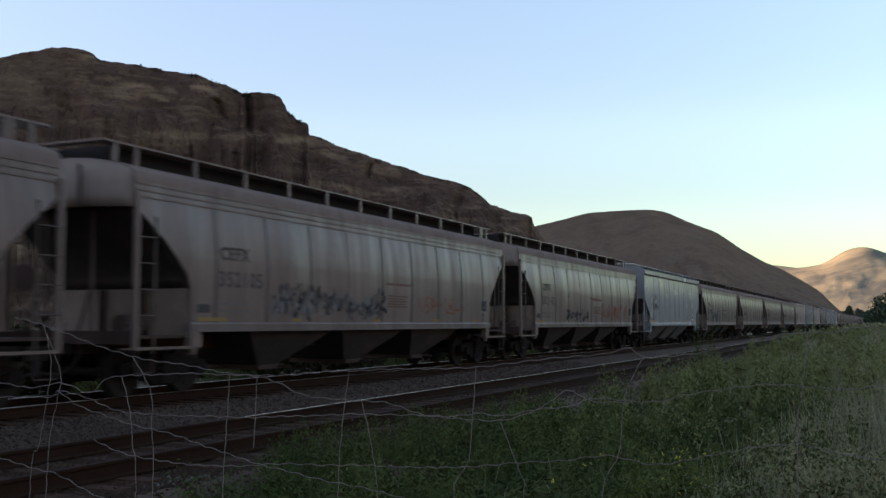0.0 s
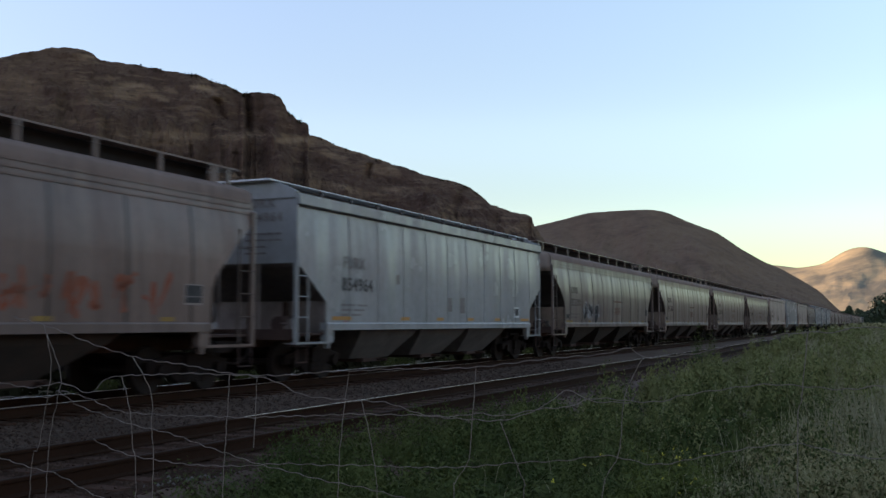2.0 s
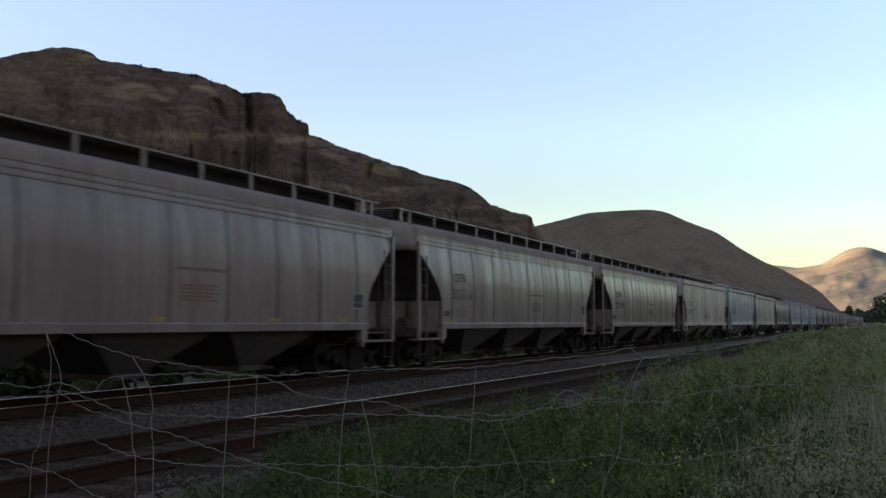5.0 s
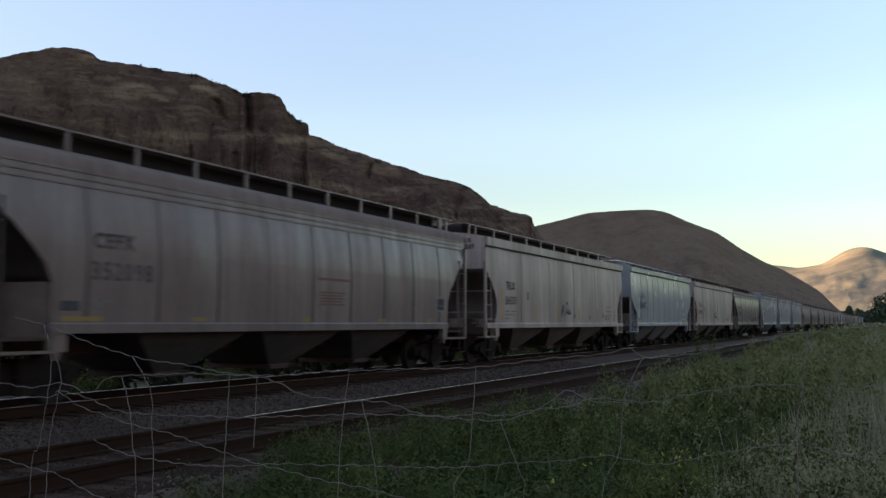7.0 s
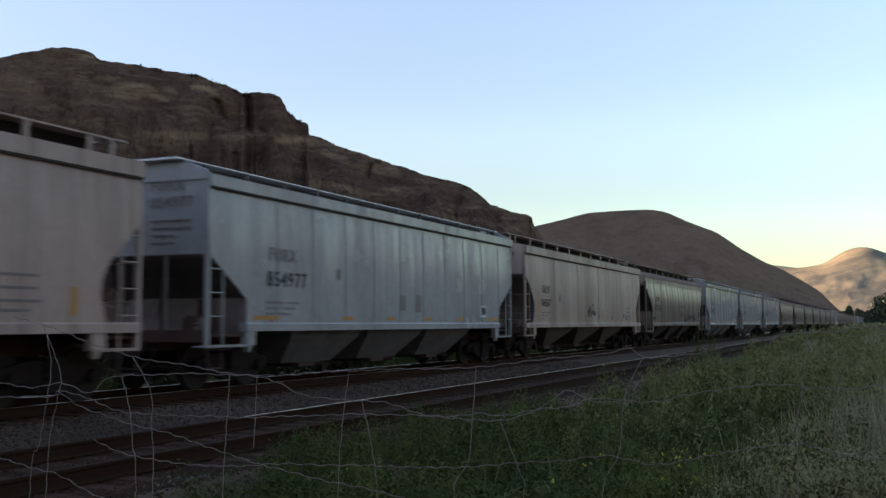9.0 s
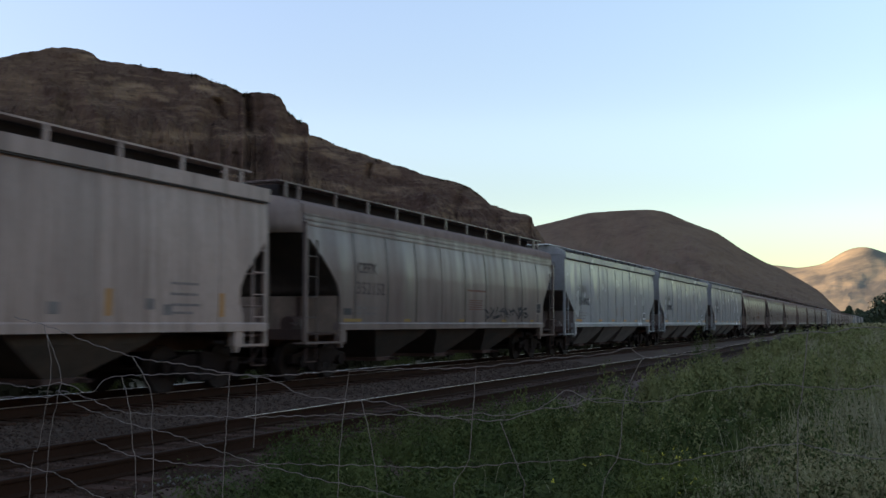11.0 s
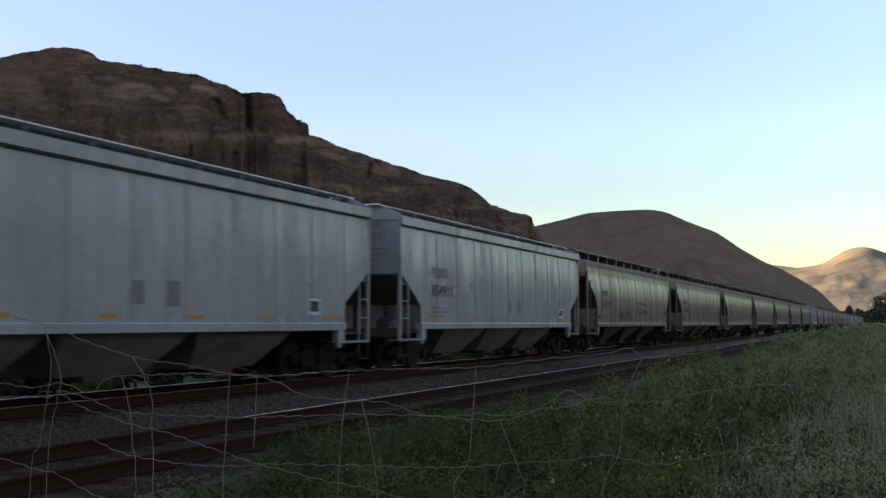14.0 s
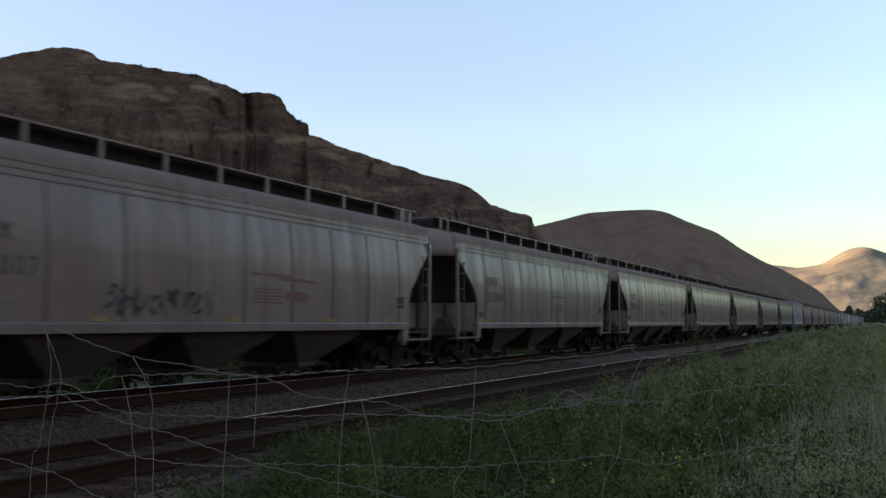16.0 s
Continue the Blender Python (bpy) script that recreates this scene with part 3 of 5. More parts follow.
def make_ballast():
    """One bed of crushed stone under both tracks, with sloped shoulders."""
    bm = bmesh.new()
    prof = [(TRAIN_X - 4.2, -0.9), (TRAIN_X - 2.0, -0.21), (TRAIN_X + 1.9, -0.21), (TRAIN_X + 2.9, -0.30), (SIDING_X - 2.4, -0.30), (SIDING_X - 1.7, -0.192),
            (SIDING_X + 1.65, -0.192), (SIDING_X + 3.3, -0.72), (SIDING_X + 3.6, -1.1), (TRAIN_X - 4.2, -1.1)]
    prism(bm, prof, 1, -80, 1500)
    bed = tagged(part("ballast", bm, M["ballast"]), "grey crushed basalt ballast under the tracks", "ballast", kind="structure")
    bm = bmesh.new()
    prism(bm, [(SIDING_X - 1.62, -0.25), (SIDING_X - 1.58, -0.187), (SIDING_X + 1.58, -0.187), (SIDING_X + 1.62, -0.25)], 1, -80, 1500)
    part("fouled_strip", bm, M["fouled"], bed, "dark oily fouled ballast between the rails")
    # loose stones: pale ones lie between the tracks, grimy ones in and beside them
    rng = np.random.default_rng(4)
    xs_p, zs_p = [p[0] for p in prof[:8]], [p[1] for p in prof[:8]]
    base = np.array([(1, 0, 0), (-1, 0, 0), (0, 1, 0), (0, -1, 0), (0, 0, 1), (0, 0, -1)], float)
    tri = np.array(((0, 2, 4), (2, 1, 4), (1, 3, 4), (3, 0, 4), (2, 0, 5), (1, 2, 5), (3, 1, 5), (0, 3, 5)))
    for name, lab, mat, x0, x1, n in (("pale_ballast_stones", "loose pale grey stones between the tracks", "stone_pale", TRAIN_X + 1.9, SIDING_X - 1.7, 9500),
                                      ("ballast_stones", "loose grimy brown-grey ballast stones", "stone", TRAIN_X + 0.9, SIDING_X + 3.2, 19000)):
        y = 6.0 + 34.0 * rng.random(n) ** 2.0
        x = rng.uniform(x0, x1, n)
        size = rng.uniform(0.014, 0.034, n)
        z = np.interp(x, xs_p, zs_p) + size * 0.25
        v = base[None] * size[:, None, None] * rng.uniform(0.6, 1.25, (n, 6, 3)) + rng.normal(0, 0.2, (n, 6, 3)) * size[:, None, None]
        v[:, :, 2] *= 0.75
        v += np.stack((x, y, z), 1)[:, None, :]
        f = (tri[None] + (np.arange(n) * 6)[:, None, None]).reshape(-1, 3)
        me = bpy.data.meshes.new(name)
        me.from_pydata(v.reshape(-1, 3), [], f)
        me.materials.append(M[mat])
        tagged(new(name, me), lab, "stones", kind="stuff")
    # a spill of pale broken stone on the near shoulder
    n = 50
    x, y = -6.35 + rng.normal(0, 0.10, n), 8.3 + rng.normal(0, 0.26, n)
    size = rng.uniform(0.010, 0.028, n)
    v = base[None] * size[:, None, None] * rng.uniform(0.6, 1.25, (n, 6, 3))
    v += np.stack((x, y, np.interp(x, xs_p, zs_p) + size * 0.4), 1)[:, None, :]
    me = bpy.data.meshes.new("spilled_stones")
    me.from_pydata(v.reshape(-1, 3), [], (tri[None] + (np.arange(n) * 6)[:, None, None]).reshape(-1, 3))
    me.materials.append(M["pale_stone"])
    tagged(new("spilled_stones", me), "spill of pale broken stone on the ballast shoulder", "stones", kind="stuff")
    return bed


# ---- hopper cars ----
WHEEL_R = 0.457

KINDS = {
    # body half length, pitch between couplers, side section (x, z) from the eave down, cut of the ends (z, inset)
    "round": dict(half=9.40, pitch=20.55, eave=4.13,
                  section=[(0, 4.40), (0.5, 4.37), (1.0, 4.29), (1.40, 4.16), (1.50, 4.08), (1.515, 3.9), (1.525, 3.66), (1.585, 3.2), (1.63, 2.65), (1.632, 2.2),
                           (1.620, 1.75), (1.605, 1.36)],
                  cut=[(4.5, 0), (3.44, 0), (2.9, 0.72), (2.3, 1.36), (2.0, 1.50), (1.2, 1.52)], sill=(1.19, 1.37), posts=1.76, board=4.67, seams=1.80, first=2.30),
    "flat": dict(half=8.72, pitch=19.0, eave=4.32,
                 section=[(0, 4.50), (0.6, 4.47), (1.2, 4.40), (1.50, 4.33), (1.56, 4.30), (1.565, 4.06), (1.59, 3.6), (1.615, 3.0), (1.615, 2.3), (1.613, 1.7), (1.610, 1.36)],
                 cut=[(4.6, 0), (2.72, 0), (1.86, 1.28), (1.2, 1.30)], sill=(1.19, 1.37), posts=1.5, board=4.64, seams=1.52, first=2.42),
    "tall": dict(half=9.40, pitch=20.5, eave=4.25,
                 section=[(0, 4.44), (0.6, 4.41), (1.2, 4.33), (1.50, 4.25), (1.56, 4.20), (1.57, 3.95), (1.60, 3.4), (1.615, 2.8), (1.615, 2.1), (1.61, 1.6), (1.605, 1.36)],
                 cut=[(4.5, 0), (3.17, 0), (2.75, 0.46), (2.4, 0.80), (2.1, 0.98), (1.8, 1.0), (1.5, 0.9), (1.2, 0.85)], sill=(1.19, 1.37), posts=1.78, board=4.70, seams=3.4, first=3.5),
}


def rows_of(kind):
    """Side section resampled at the heights where the ends are cut."""
    k = KINDS[kind]
    sec = k["section"]
    zs = sorted({z for _, z in sec} | {z for z, _ in k["cut"] if 1.36 < z < sec[3][1]} | {3.0, 2.6, 2.45, 1.9}, reverse=True)
    xs_z, xs_x = [z for _, z in sec][::-1], [x for x, _ in sec][::-1]
    cz, ci = [z for z, _ in k["cut"]][::-1], [i for _, i in k["cut"]][::-1]
    return [(lerp_table(z, xs_z, xs_x), z, lerp_table(z, cz, ci)) for z in zs]


def body_shell(kind, near=True, z0=0.0, z1=9.0):
    k = KINDS[kind]
    half, rows = k["half"], [r for r in rows_of(kind) if z0 <= r[1] <= z1]
    n = 84 if near else 20
    bm = bmesh.new()
    grid = {}
    bow = 0.013 if kind == "round" else 0.005

    def out(y, z):
        # the plates bow a little between their seams
        return bow * abs(math.sin(math.pi * (y + half - k["first"]) / k["seams"])) * min(1.0, max(0.0, (k["eave"] - 0.5 - z) / 0.3))
    for s in (1, -1):
        for i, (x, z, inset) in enumerate(rows):
            if x == 0 and s == -1:
                grid[s, i] = grid[1, 0]
                continue
            ys = [-(half - inset) + 2 * (half - inset) * j / n for j in range(n + 1)]
            grid[s, i] = [bm.verts.new((s * (x - bow * 0.7 + out(y, z)), y, z)) for y in ys]
    for s in (1, -1):
        for i in range(len(rows) - 1):
            a, b = grid[s, i], grid[s, i + 1]
            for j in range(n):
                f = (a[j], a[j + 1], b[j + 1], b[j]) if s == -1 else (a[j], b[j], b[j + 1], a[j + 1])
                bm.faces.new(f)
    # plates have thickness at the cut edges
    bmesh.ops.recalc_face_normals(bm, faces=bm.faces[:])
    for f in bm.faces:
        f.smooth = True
    rim = [e for e in bm.edges if e.is_boundary]
    for edge in rim:
        edge.smooth = False
    inner = bmesh.ops.extrude_edge_only(bm, edges=rim)["geom"]
    for v in inner:
        if isinstance(v, bmesh.types.BMVert):
            v.co.x -= math.copysign(0.02, v.co.x) if abs(v.co.x) > 0.1 else 0.0
    return bm


def end_sheet(kind, end, lower):
    """The end of the body: upright sheet above the cut (bulged on the round cars), slope sheet and bulkhead below it."""
    k = KINDS[kind]
    bm = bmesh.new()
    zc = k["cut"][1][0]
    rows = rows_of(kind)
    zl = k["cut"][-2][0]
    sel = [r for r in rows if (zl - 1e-6 <= r[1] <= zc + 1e-6 if lower else r[1] >= zc - 1e-6)]
    cols = 13
    grid = []
    for x, z, inset in sel:
        line = []
        for c in range(cols):
            f = -1 + 2 * c / (cols - 1)
            bulge = 0.0
            if kind == "round" and not lower:
                bulge = 0.34 * (1 - abs(f) ** 2.4) * max(0.0, min(1.0, (4.42 - z) / 0.55)) ** 0.5
            y = -(k["half"] - inset - 0.02) - bulge
            if lower:
                y += 0.12 * (1 - f * f) * min(1.0, (zc - z) / 0.8)
            line.append(bm.verts.new((f * (x - 0.01), end * -y, z)))
        grid.append(line)
    for a, b in zip(grid, grid[1:]):
        for c in range(cols - 1):
            q = [a[c], b[c], b[c + 1], a[c + 1]]
            if len({tuple(v.co) for v in q}) == 4:
                try:
                    bm.faces.new(q)
                except ValueError:
                    pass
    bmesh.ops.remove_doubles(bm, verts=bm.verts[:], dist=0.001)
    bmesh.ops.recalc_face_normals(bm, faces=bm.faces[:])
    bmesh.ops.solidify(bm, geom=bm.faces[:], thickness=0.012)
    return bm


def text_part(words, size, mat, parent, name, x, y, z, label="", turn=None):
    """Lettering on the near side, each character a part: reads along -y to +y seen from +x, unless turned."""
    cu = bpy.data.curves.new(name, "FONT")
    cu.body, cu.size, cu.align_x, cu.align_y = words, size, "LEFT", "BOTTOM"
    cu.extrude, cu.resolution_u, cu.offset, cu.space_character = 0.002, 3, 0.007, 1.2
    tmp = bpy.data.objects.new(name, cu)
    me = bpy.data.meshes.new_from_object(tmp)
    bpy.data.objects.remove(tmp)
    bm = bmesh.new()
    bm.from_mesh(me)
    bpy.data.meshes.remove(me)
    # islands that overlap along the line of writing make one character
    seen, spans = set(), []
    for v in bm.verts:
        if v in seen:
            continue
        island, todo = [], [v]
        seen.add(v)
        while todo:
            w = todo.pop()
            island.append(w)
            for e in w.link_edges:
                o = e.other_vert(w)
                if o not in seen:
                    seen.add(o)
                    todo.append(o)
        lo, hi = min(w.co.x for w in island), max(w.co.x for w in island)
        for k, (l0, h0, ws) in enumerate(spans):
            if lo < h0 and hi > l0:
                spans[k] = (min(l0, lo), max(h0, hi), ws + island)
                break
        else:
            spans.append((lo, hi, island))
    place = (turn or Matrix.Translation((x, y, z))) @ Euler((radians(90), 0, radians(90))).to_matrix().to_4x4()
    for _, _, ws in spans:
        keep = set(ws)
        one = bm.copy()
        one.verts.ensure_lookup_table()
        bm.verts.index_update()
        gone = [one.verts[w.index] for w in bm.verts if w not in keep]
        bmesh.ops.delete(one, geom=gone, context="VERTS")
        one.transform(place)
        part(name, one, mat, parent, label)
    bm.free()


def side_x(kind, z):
    sec = KINDS[kind]["section"]
    return lerp_table(z, [p[1] for p in sec][::-1], [p[0] for p in sec][::-1])


def make_truck(car, y):
    """A two-axle freight truck: side frames, bolster, springs, and its two wheelsets."""
    bm = bmesh.new()
    box(bm, -1.2, 1.2, -0.2, 0.2, 0.42, 0.78)
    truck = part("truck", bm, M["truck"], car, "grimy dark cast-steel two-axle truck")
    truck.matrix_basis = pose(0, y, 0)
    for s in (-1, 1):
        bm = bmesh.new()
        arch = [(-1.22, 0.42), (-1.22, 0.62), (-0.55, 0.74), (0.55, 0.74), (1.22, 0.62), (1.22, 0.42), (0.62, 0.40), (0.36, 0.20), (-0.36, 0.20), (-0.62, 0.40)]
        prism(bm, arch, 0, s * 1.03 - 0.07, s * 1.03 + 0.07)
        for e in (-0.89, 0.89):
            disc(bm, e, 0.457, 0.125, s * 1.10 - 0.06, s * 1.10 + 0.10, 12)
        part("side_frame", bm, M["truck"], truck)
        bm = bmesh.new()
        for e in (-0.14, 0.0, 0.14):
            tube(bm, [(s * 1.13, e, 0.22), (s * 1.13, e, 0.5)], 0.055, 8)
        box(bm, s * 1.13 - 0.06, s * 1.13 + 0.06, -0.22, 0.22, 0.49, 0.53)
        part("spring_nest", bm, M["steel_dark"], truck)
    for e in (-0.89, 0.89):
        bm = bmesh.new()
        for s in (-1, 1):
            disc(bm, 0, 0, WHEEL_R, s * 0.775 - 0.06, s * 0.775 + 0.06, 28)
            disc(bm, 0, 0, WHEEL_R + 0.025, s * 0.705 - 0.015, s * 0.705 + 0.015, 28)
            disc(bm, 0, 0, 0.16, s * 0.85 - 0.04, s * 0.85 + 0.04, 12)
            for a in range(4):
                q = a * math.tau / 4
                tube(bm, [(s * 0.84, 0.28 * math.cos(q), 0.28 * math.sin(q)), (s * 0.85, 0.28 * math.cos(q), 0.28 * math.sin(q))], 0.05, 6)
        tube(bm, [(-1.12, 0, 0), (1.12, 0, 0)], 0.08, 10)
        w = part("wheelset", bm, M["steel_dark"], truck, "dark steel wheels on one axle")
        w.matrix_basis = pose(0, e, WHEEL_R)
    return truck


def make_car(kind, paint, label, near=True):
    k = KINDS[kind]
    half, pitch = k["half"], k["pitch"]
    car = tagged(new("covered_hopper_car"), label, "railcar", "cars of the grain train")
    P = M[paint]
    if kind == "round":
        part("body", body_shell(kind, near, z1=4.0), P, car)
        part("roof", body_shell(kind, near, z0=3.9), M["roof_dust"], car, "dust-dulled roof")
    else:
        part("body", body_shell(kind, near), P, car)
    zc = k["cut"][1][0]
    low = k["cut"][-1][1]
    for e in (-1, 1):
        part("end_sheet", end_sheet(kind, e, False), M["end_pale"] if kind == "round" else M["end_beige"] if kind == "tall" else P, car, smooth=kind == "round")
        part("slope_sheet", end_sheet(kind, e, True), M["bay_" + paint], car, "grimy slope sheet under the end, shade in its colour", smooth=True)
        Y = lambda d: e * (half - d)
        if kind == "round":
            for xx in (-0.55, 0.55):
                bm = bmesh.new()
                yb = Y(0.0) + e * (0.34 * (1 - (abs(xx) / 1.52) ** 2.4) + 0.02)
                box(bm, xx - 0.035, xx + 0.035, yb - 0.02, yb + 0.02, zc + 0.02, 4.2)
                part("end_strap", bm, M["bulk_" + paint], car)
        if kind == "flat":
            bm = bmesh.new()
            prism(bm, [(-1.57, 4.20), (1.57, 4.20), (1.57, 4.36), (1.0, 4.60), (-1.0, 4.60), (-1.57, 4.36)], 1, *sorted((Y(-0.025), Y(0.05))))
            part("end_fascia", bm, P, car)
        if kind == "tall":
            for zr in (1.72, 2.42):
                bm = bmesh.new()
                tube(bm, [(-1.58, Y(0.03), zr), (1.58, Y(0.03), zr)], 0.02, 6)
                part("grab_iron", bm, P, car)
        # bulkhead over the truck, below the slope sheet, with two upright stiffeners
        bm = bmesh.new()
        zl, dl = k["cut"][-2]
        d0, d1 = sorted((Y(dl + 0.02), Y(dl + 0.05)))
        box(bm, -1.55, 1.55, d0, d1, 1.08, zl + 0.02)
        part("bulkhead", bm, M["bulk_" + paint] if kind == "flat" else M["bulkhead"], car)
        for xx in (-0.5, 0.5):
            bm = bmesh.new()
            d0, d1 = sorted((Y(dl + 0.02), Y(dl - 0.10)))
            box(bm, xx - 0.03, xx + 0.03, d0, d1, 1.14, zl)
            part("stiffener", bm, M["under"], car)
        # end platform with its buffer beam and corner castings
        bm = bmesh.new()
        box(bm, -1.5, 1.5, min(Y(-0.02), Y(0.10)), max(Y(-0.02), Y(0.10)), 0.98, 1.22)
        box(bm, -1.5, 1.5, min(Y(0.1), Y(low + 0.1)), max(Y(0.1), Y(low + 0.1)), 1.08, 1.13)
        part("end_platform", bm, M["under"], car)
        for s in (-1, 1):
            bm = bmesh.new()
            a, b = sorted((Y(0.0), Y(low + 0.12)))
            box(bm, s * 1.55 - 0.06, s * 1.55 + 0.05, a, b, 0.875, 0.925)
            box(bm, s * 1.42 - 0.16, s * 1.42 + 0.07, a, b, 0.88, 0.91)
            part("side_step", bm, P, car)
            bm = bmesh.new()
            a, b = sorted((Y(low + 0.02), Y(low + 0.34)))
            box(bm, s * 1.56 - 0.10, s * 1.56 + 0.06, a, b, 0.90, 1.188)
            prism(bm, [(a + 0.06, 0.90), (b - 0.10, 0.90), (b - 0.16, 0.76), (a + 0.10, 0.76)], 0, s * 1.55 - 0.06, s * 1.55 + 0.05)
            part("jacking_bracket", bm, P, car)
            bm = bmesh.new()
            box(bm, s * 1.57 - 0.05, s * 1.57 + 0.03, min(Y(-0.01), Y(0.08)), max(Y(-0.01), Y(0.08)), 0.88, zc + 0.25 if kind != "flat" else 4.30)
            part("corner_post", bm, P, car)
            bm = bmesh.new()
            tube(bm, [(s * 1.58, Y(0.52), 0.90), (s * 1.58, Y(0.52), zc - 0.15)], 0.024, 6)
            iron = P if kind != "round" else M["bulk_" + paint]
            ladder = part("ladder", bm, iron, car)
            z = 0.55
            while near and z < zc - 0.2:
                if z > 1.1:
                    bm = bmesh.new()
                    tube(bm, [(s * 1.60, Y(0.04), z), (s * 1.60, Y(0.52), z)], 0.014, 5)
                    part("rung", bm, iron, ladder)
                z += 0.47
            bm = bmesh.new()
            for d in (0.06, 0.50):
                tube(bm, [(s * 1.58, Y(d), 0.90), (s * 1.58, Y(d), 0.46)], 0.016, 5)
            tube(bm, [(s * 1.58, Y(0.06), 0.47), (s * 1.58, Y(0.50), 0.47)], 0.016, 5)
            part("stirrup_step", bm, M["under"], car)
        # coupler and draft gear
        bm = bmesh.new()
        c0, c1 = sorted((Y(0.3), e * (pitch / 2 - 0.03)))
        box(bm, -0.12, 0.12, c0, c1, 0.78, 1.0)
        y1 = e * (pitch / 2)
        box(bm, -0.2, 0.2, min(y1, y1 - e * 0.28), max(y1, y1 - e * 0.28) - 0.004, 0.70, 1.02)
        part("coupler", bm, M["steel_dark"], car)
        # air hose
        bm = bmesh.new()
        tube(bm, [(0.35, Y(0.05), 0.85), (0.38, Y(-0.2), 0.6), (0.3, Y(-0.45), 0.45), (0.15, e * (pitch / 2 - 0.02), 0.48)], 0.03, 6)
        part("air_hose", bm, M["steel_dark"], car)
        # braces of the end over the truck
        for xx in (-0.55, 0.55):
            bm = bmesh.new()
            tube(bm, [(xx, Y(0.06), 1.1), (xx, Y(0.03), zc)], 0.032, 6)
            part("end_brace", bm, M["bulk_" + paint], car)
    # brake gear on the leading end platform
    bm = bmesh.new()
    tube(bm, [(0.75, -half + 0.55, 1.32), (0.75, -half + 1.15, 1.32)], 0.2, 12)
    part("air_reservoir", bm, M["under"], car)
    bm = bmesh.new()
    box(bm, 1.12, 1.34, -half + 0.22, -half + 0.44, 1.13, 1.30)
    tube(bm, [(1.23, -half + 0.33, 1.28), (1.23, -half + 0.33, 1.46)], 0.07, 8)
    tube(bm, [(1.23, -half + 0.33, 1.40), (1.0, -half + 0.5, 1.36), (0.75, -half + 0.6, 1.34)], 0.02, 5)
    part("brake_valve", bm, M["bulk_" + paint], car, "dusty brake valve")
    bm = bmesh.new()
    tube(bm, [(0.2, -half + 0.10, 1.2), (0.05, -half + 0.55, 2.0), (-0.1, -half + 0.75, zc - 0.25)], 0.03, 6)
    part("brake_rod", bm, M["under"], car)
    bm = bmesh.new()
    disc(bm, 0, 0, 0.26, -0.02, 0.02, 16)
    bm.transform(Matrix.Translation((-0.9, -half - 0.16, 2.2)) @ Matrix.Rotation(math.pi / 2, 4, "Z"))
    part("brake_wheel", bm, M["under"], car)
    # side sills and centre sill
    z0, z1 = k["sill"]
    for s in (-1, 1):
        bm = bmesh.new()
        yy = half - low + 0.02 if kind != "tall" else half - 0.03
        prism(bm, [(s * 1.46, z0), (s * 1.645, z0), (s * 1.645, z1 - 0.03), (s * 1.62, z1), (s * 1.46, z1)], 1, -yy, yy)
        part("side_sill", bm, M["tan"] if paint == "grey" else P, car)
    bm = bmesh.new()
    box(bm, -0.28, 0.28, -half + 0.1, half - 0.1, 0.80, 1.12)
    part("centre_sill", bm, M["under"], car)
    # three hopper bays with discharge gates
    span = 2 * (half - low - 1.95)
    nb = 3
    w = span / nb
    for i in range(nb):
        yc = -span / 2 + w * (i + 0.5)
        bm = bmesh.new()
        top = [(-1.52, yc - w * 0.49), (1.52, yc - w * 0.49), (1.52, yc + w * 0.49), (-1.52, yc + w * 0.49)]
        wm, wb = (w * 0.43, w * 0.31) if kind == "flat" else (w * 0.36, 0.40)
        bot = [(-0.75, yc - wb), (0.75, yc - wb), (0.75, yc + wb), (-0.75, yc + wb)]
        mid = [(-1.3, yc - wm), (1.3, yc - wm), (1.3, yc + wm), (-1.3, yc + wm)]
        rings = [[bm.verts.new((x, y, z)) for x, y in ring] for ring, z in ((top, 1.34), (mid, 1.0), (bot, 0.42))]
        for a, b in zip(rings, rings[1:]):
            for c in range(4):
                bm.faces.new((a[c], b[c], b[(c + 1) % 4], a[(c + 1) % 4]))
        bm.faces.new(rings[0]), bm.faces.new(rings[2][::-1])
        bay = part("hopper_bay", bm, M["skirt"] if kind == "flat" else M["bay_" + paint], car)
        bm = bmesh.new()
        box(bm, -0.85, 0.85, yc - 0.5, yc + 0.5, 0.32, 0.42)
        tube(bm, [(-1.15, yc + 0.3, 0.37), (1.15, yc + 0.3, 0.37)], 0.04, 6)
        part("discharge_gate", bm, M["under"], bay)
    # running board on posts, hatch trough, roof ribs
    zb = k["board"]
    bm = bmesh.new()
    ye = half - 0.05
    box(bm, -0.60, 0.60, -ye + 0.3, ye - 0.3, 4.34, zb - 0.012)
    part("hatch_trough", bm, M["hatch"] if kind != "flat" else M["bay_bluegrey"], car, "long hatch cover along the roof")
    for s in (-1, 1):
        bm = bmesh.new()
        box(bm, min(s * 0.62, s * 0.98), max(s * 0.62, s * 0.98), -ye, ye, zb - (0.022 if kind == "flat" else 0.035), zb)
        board = part("running_board", bm, P if kind != "flat" else M["board_pale"], car)
        y, j = -ye + 0.06, 0
        ys = [-ye + 0.06, -ye + 0.62]
        while ys[-1] + k["posts"] < ye - 0.3:
            ys.append(ys[-1] + k["posts"])
        ys += [ye - 0.62, ye - 0.06]
        for y in ys if near else ys[::4]:
            bm = bmesh.new()
            wd = 0.05
            box(bm, s * 0.95 - 0.025, s * 0.95 + 0.025, y - wd, y + wd, 4.24, zb - 0.036)
            part("post", bm, P if kind != "flat" else M["bay_bluegrey"], board)
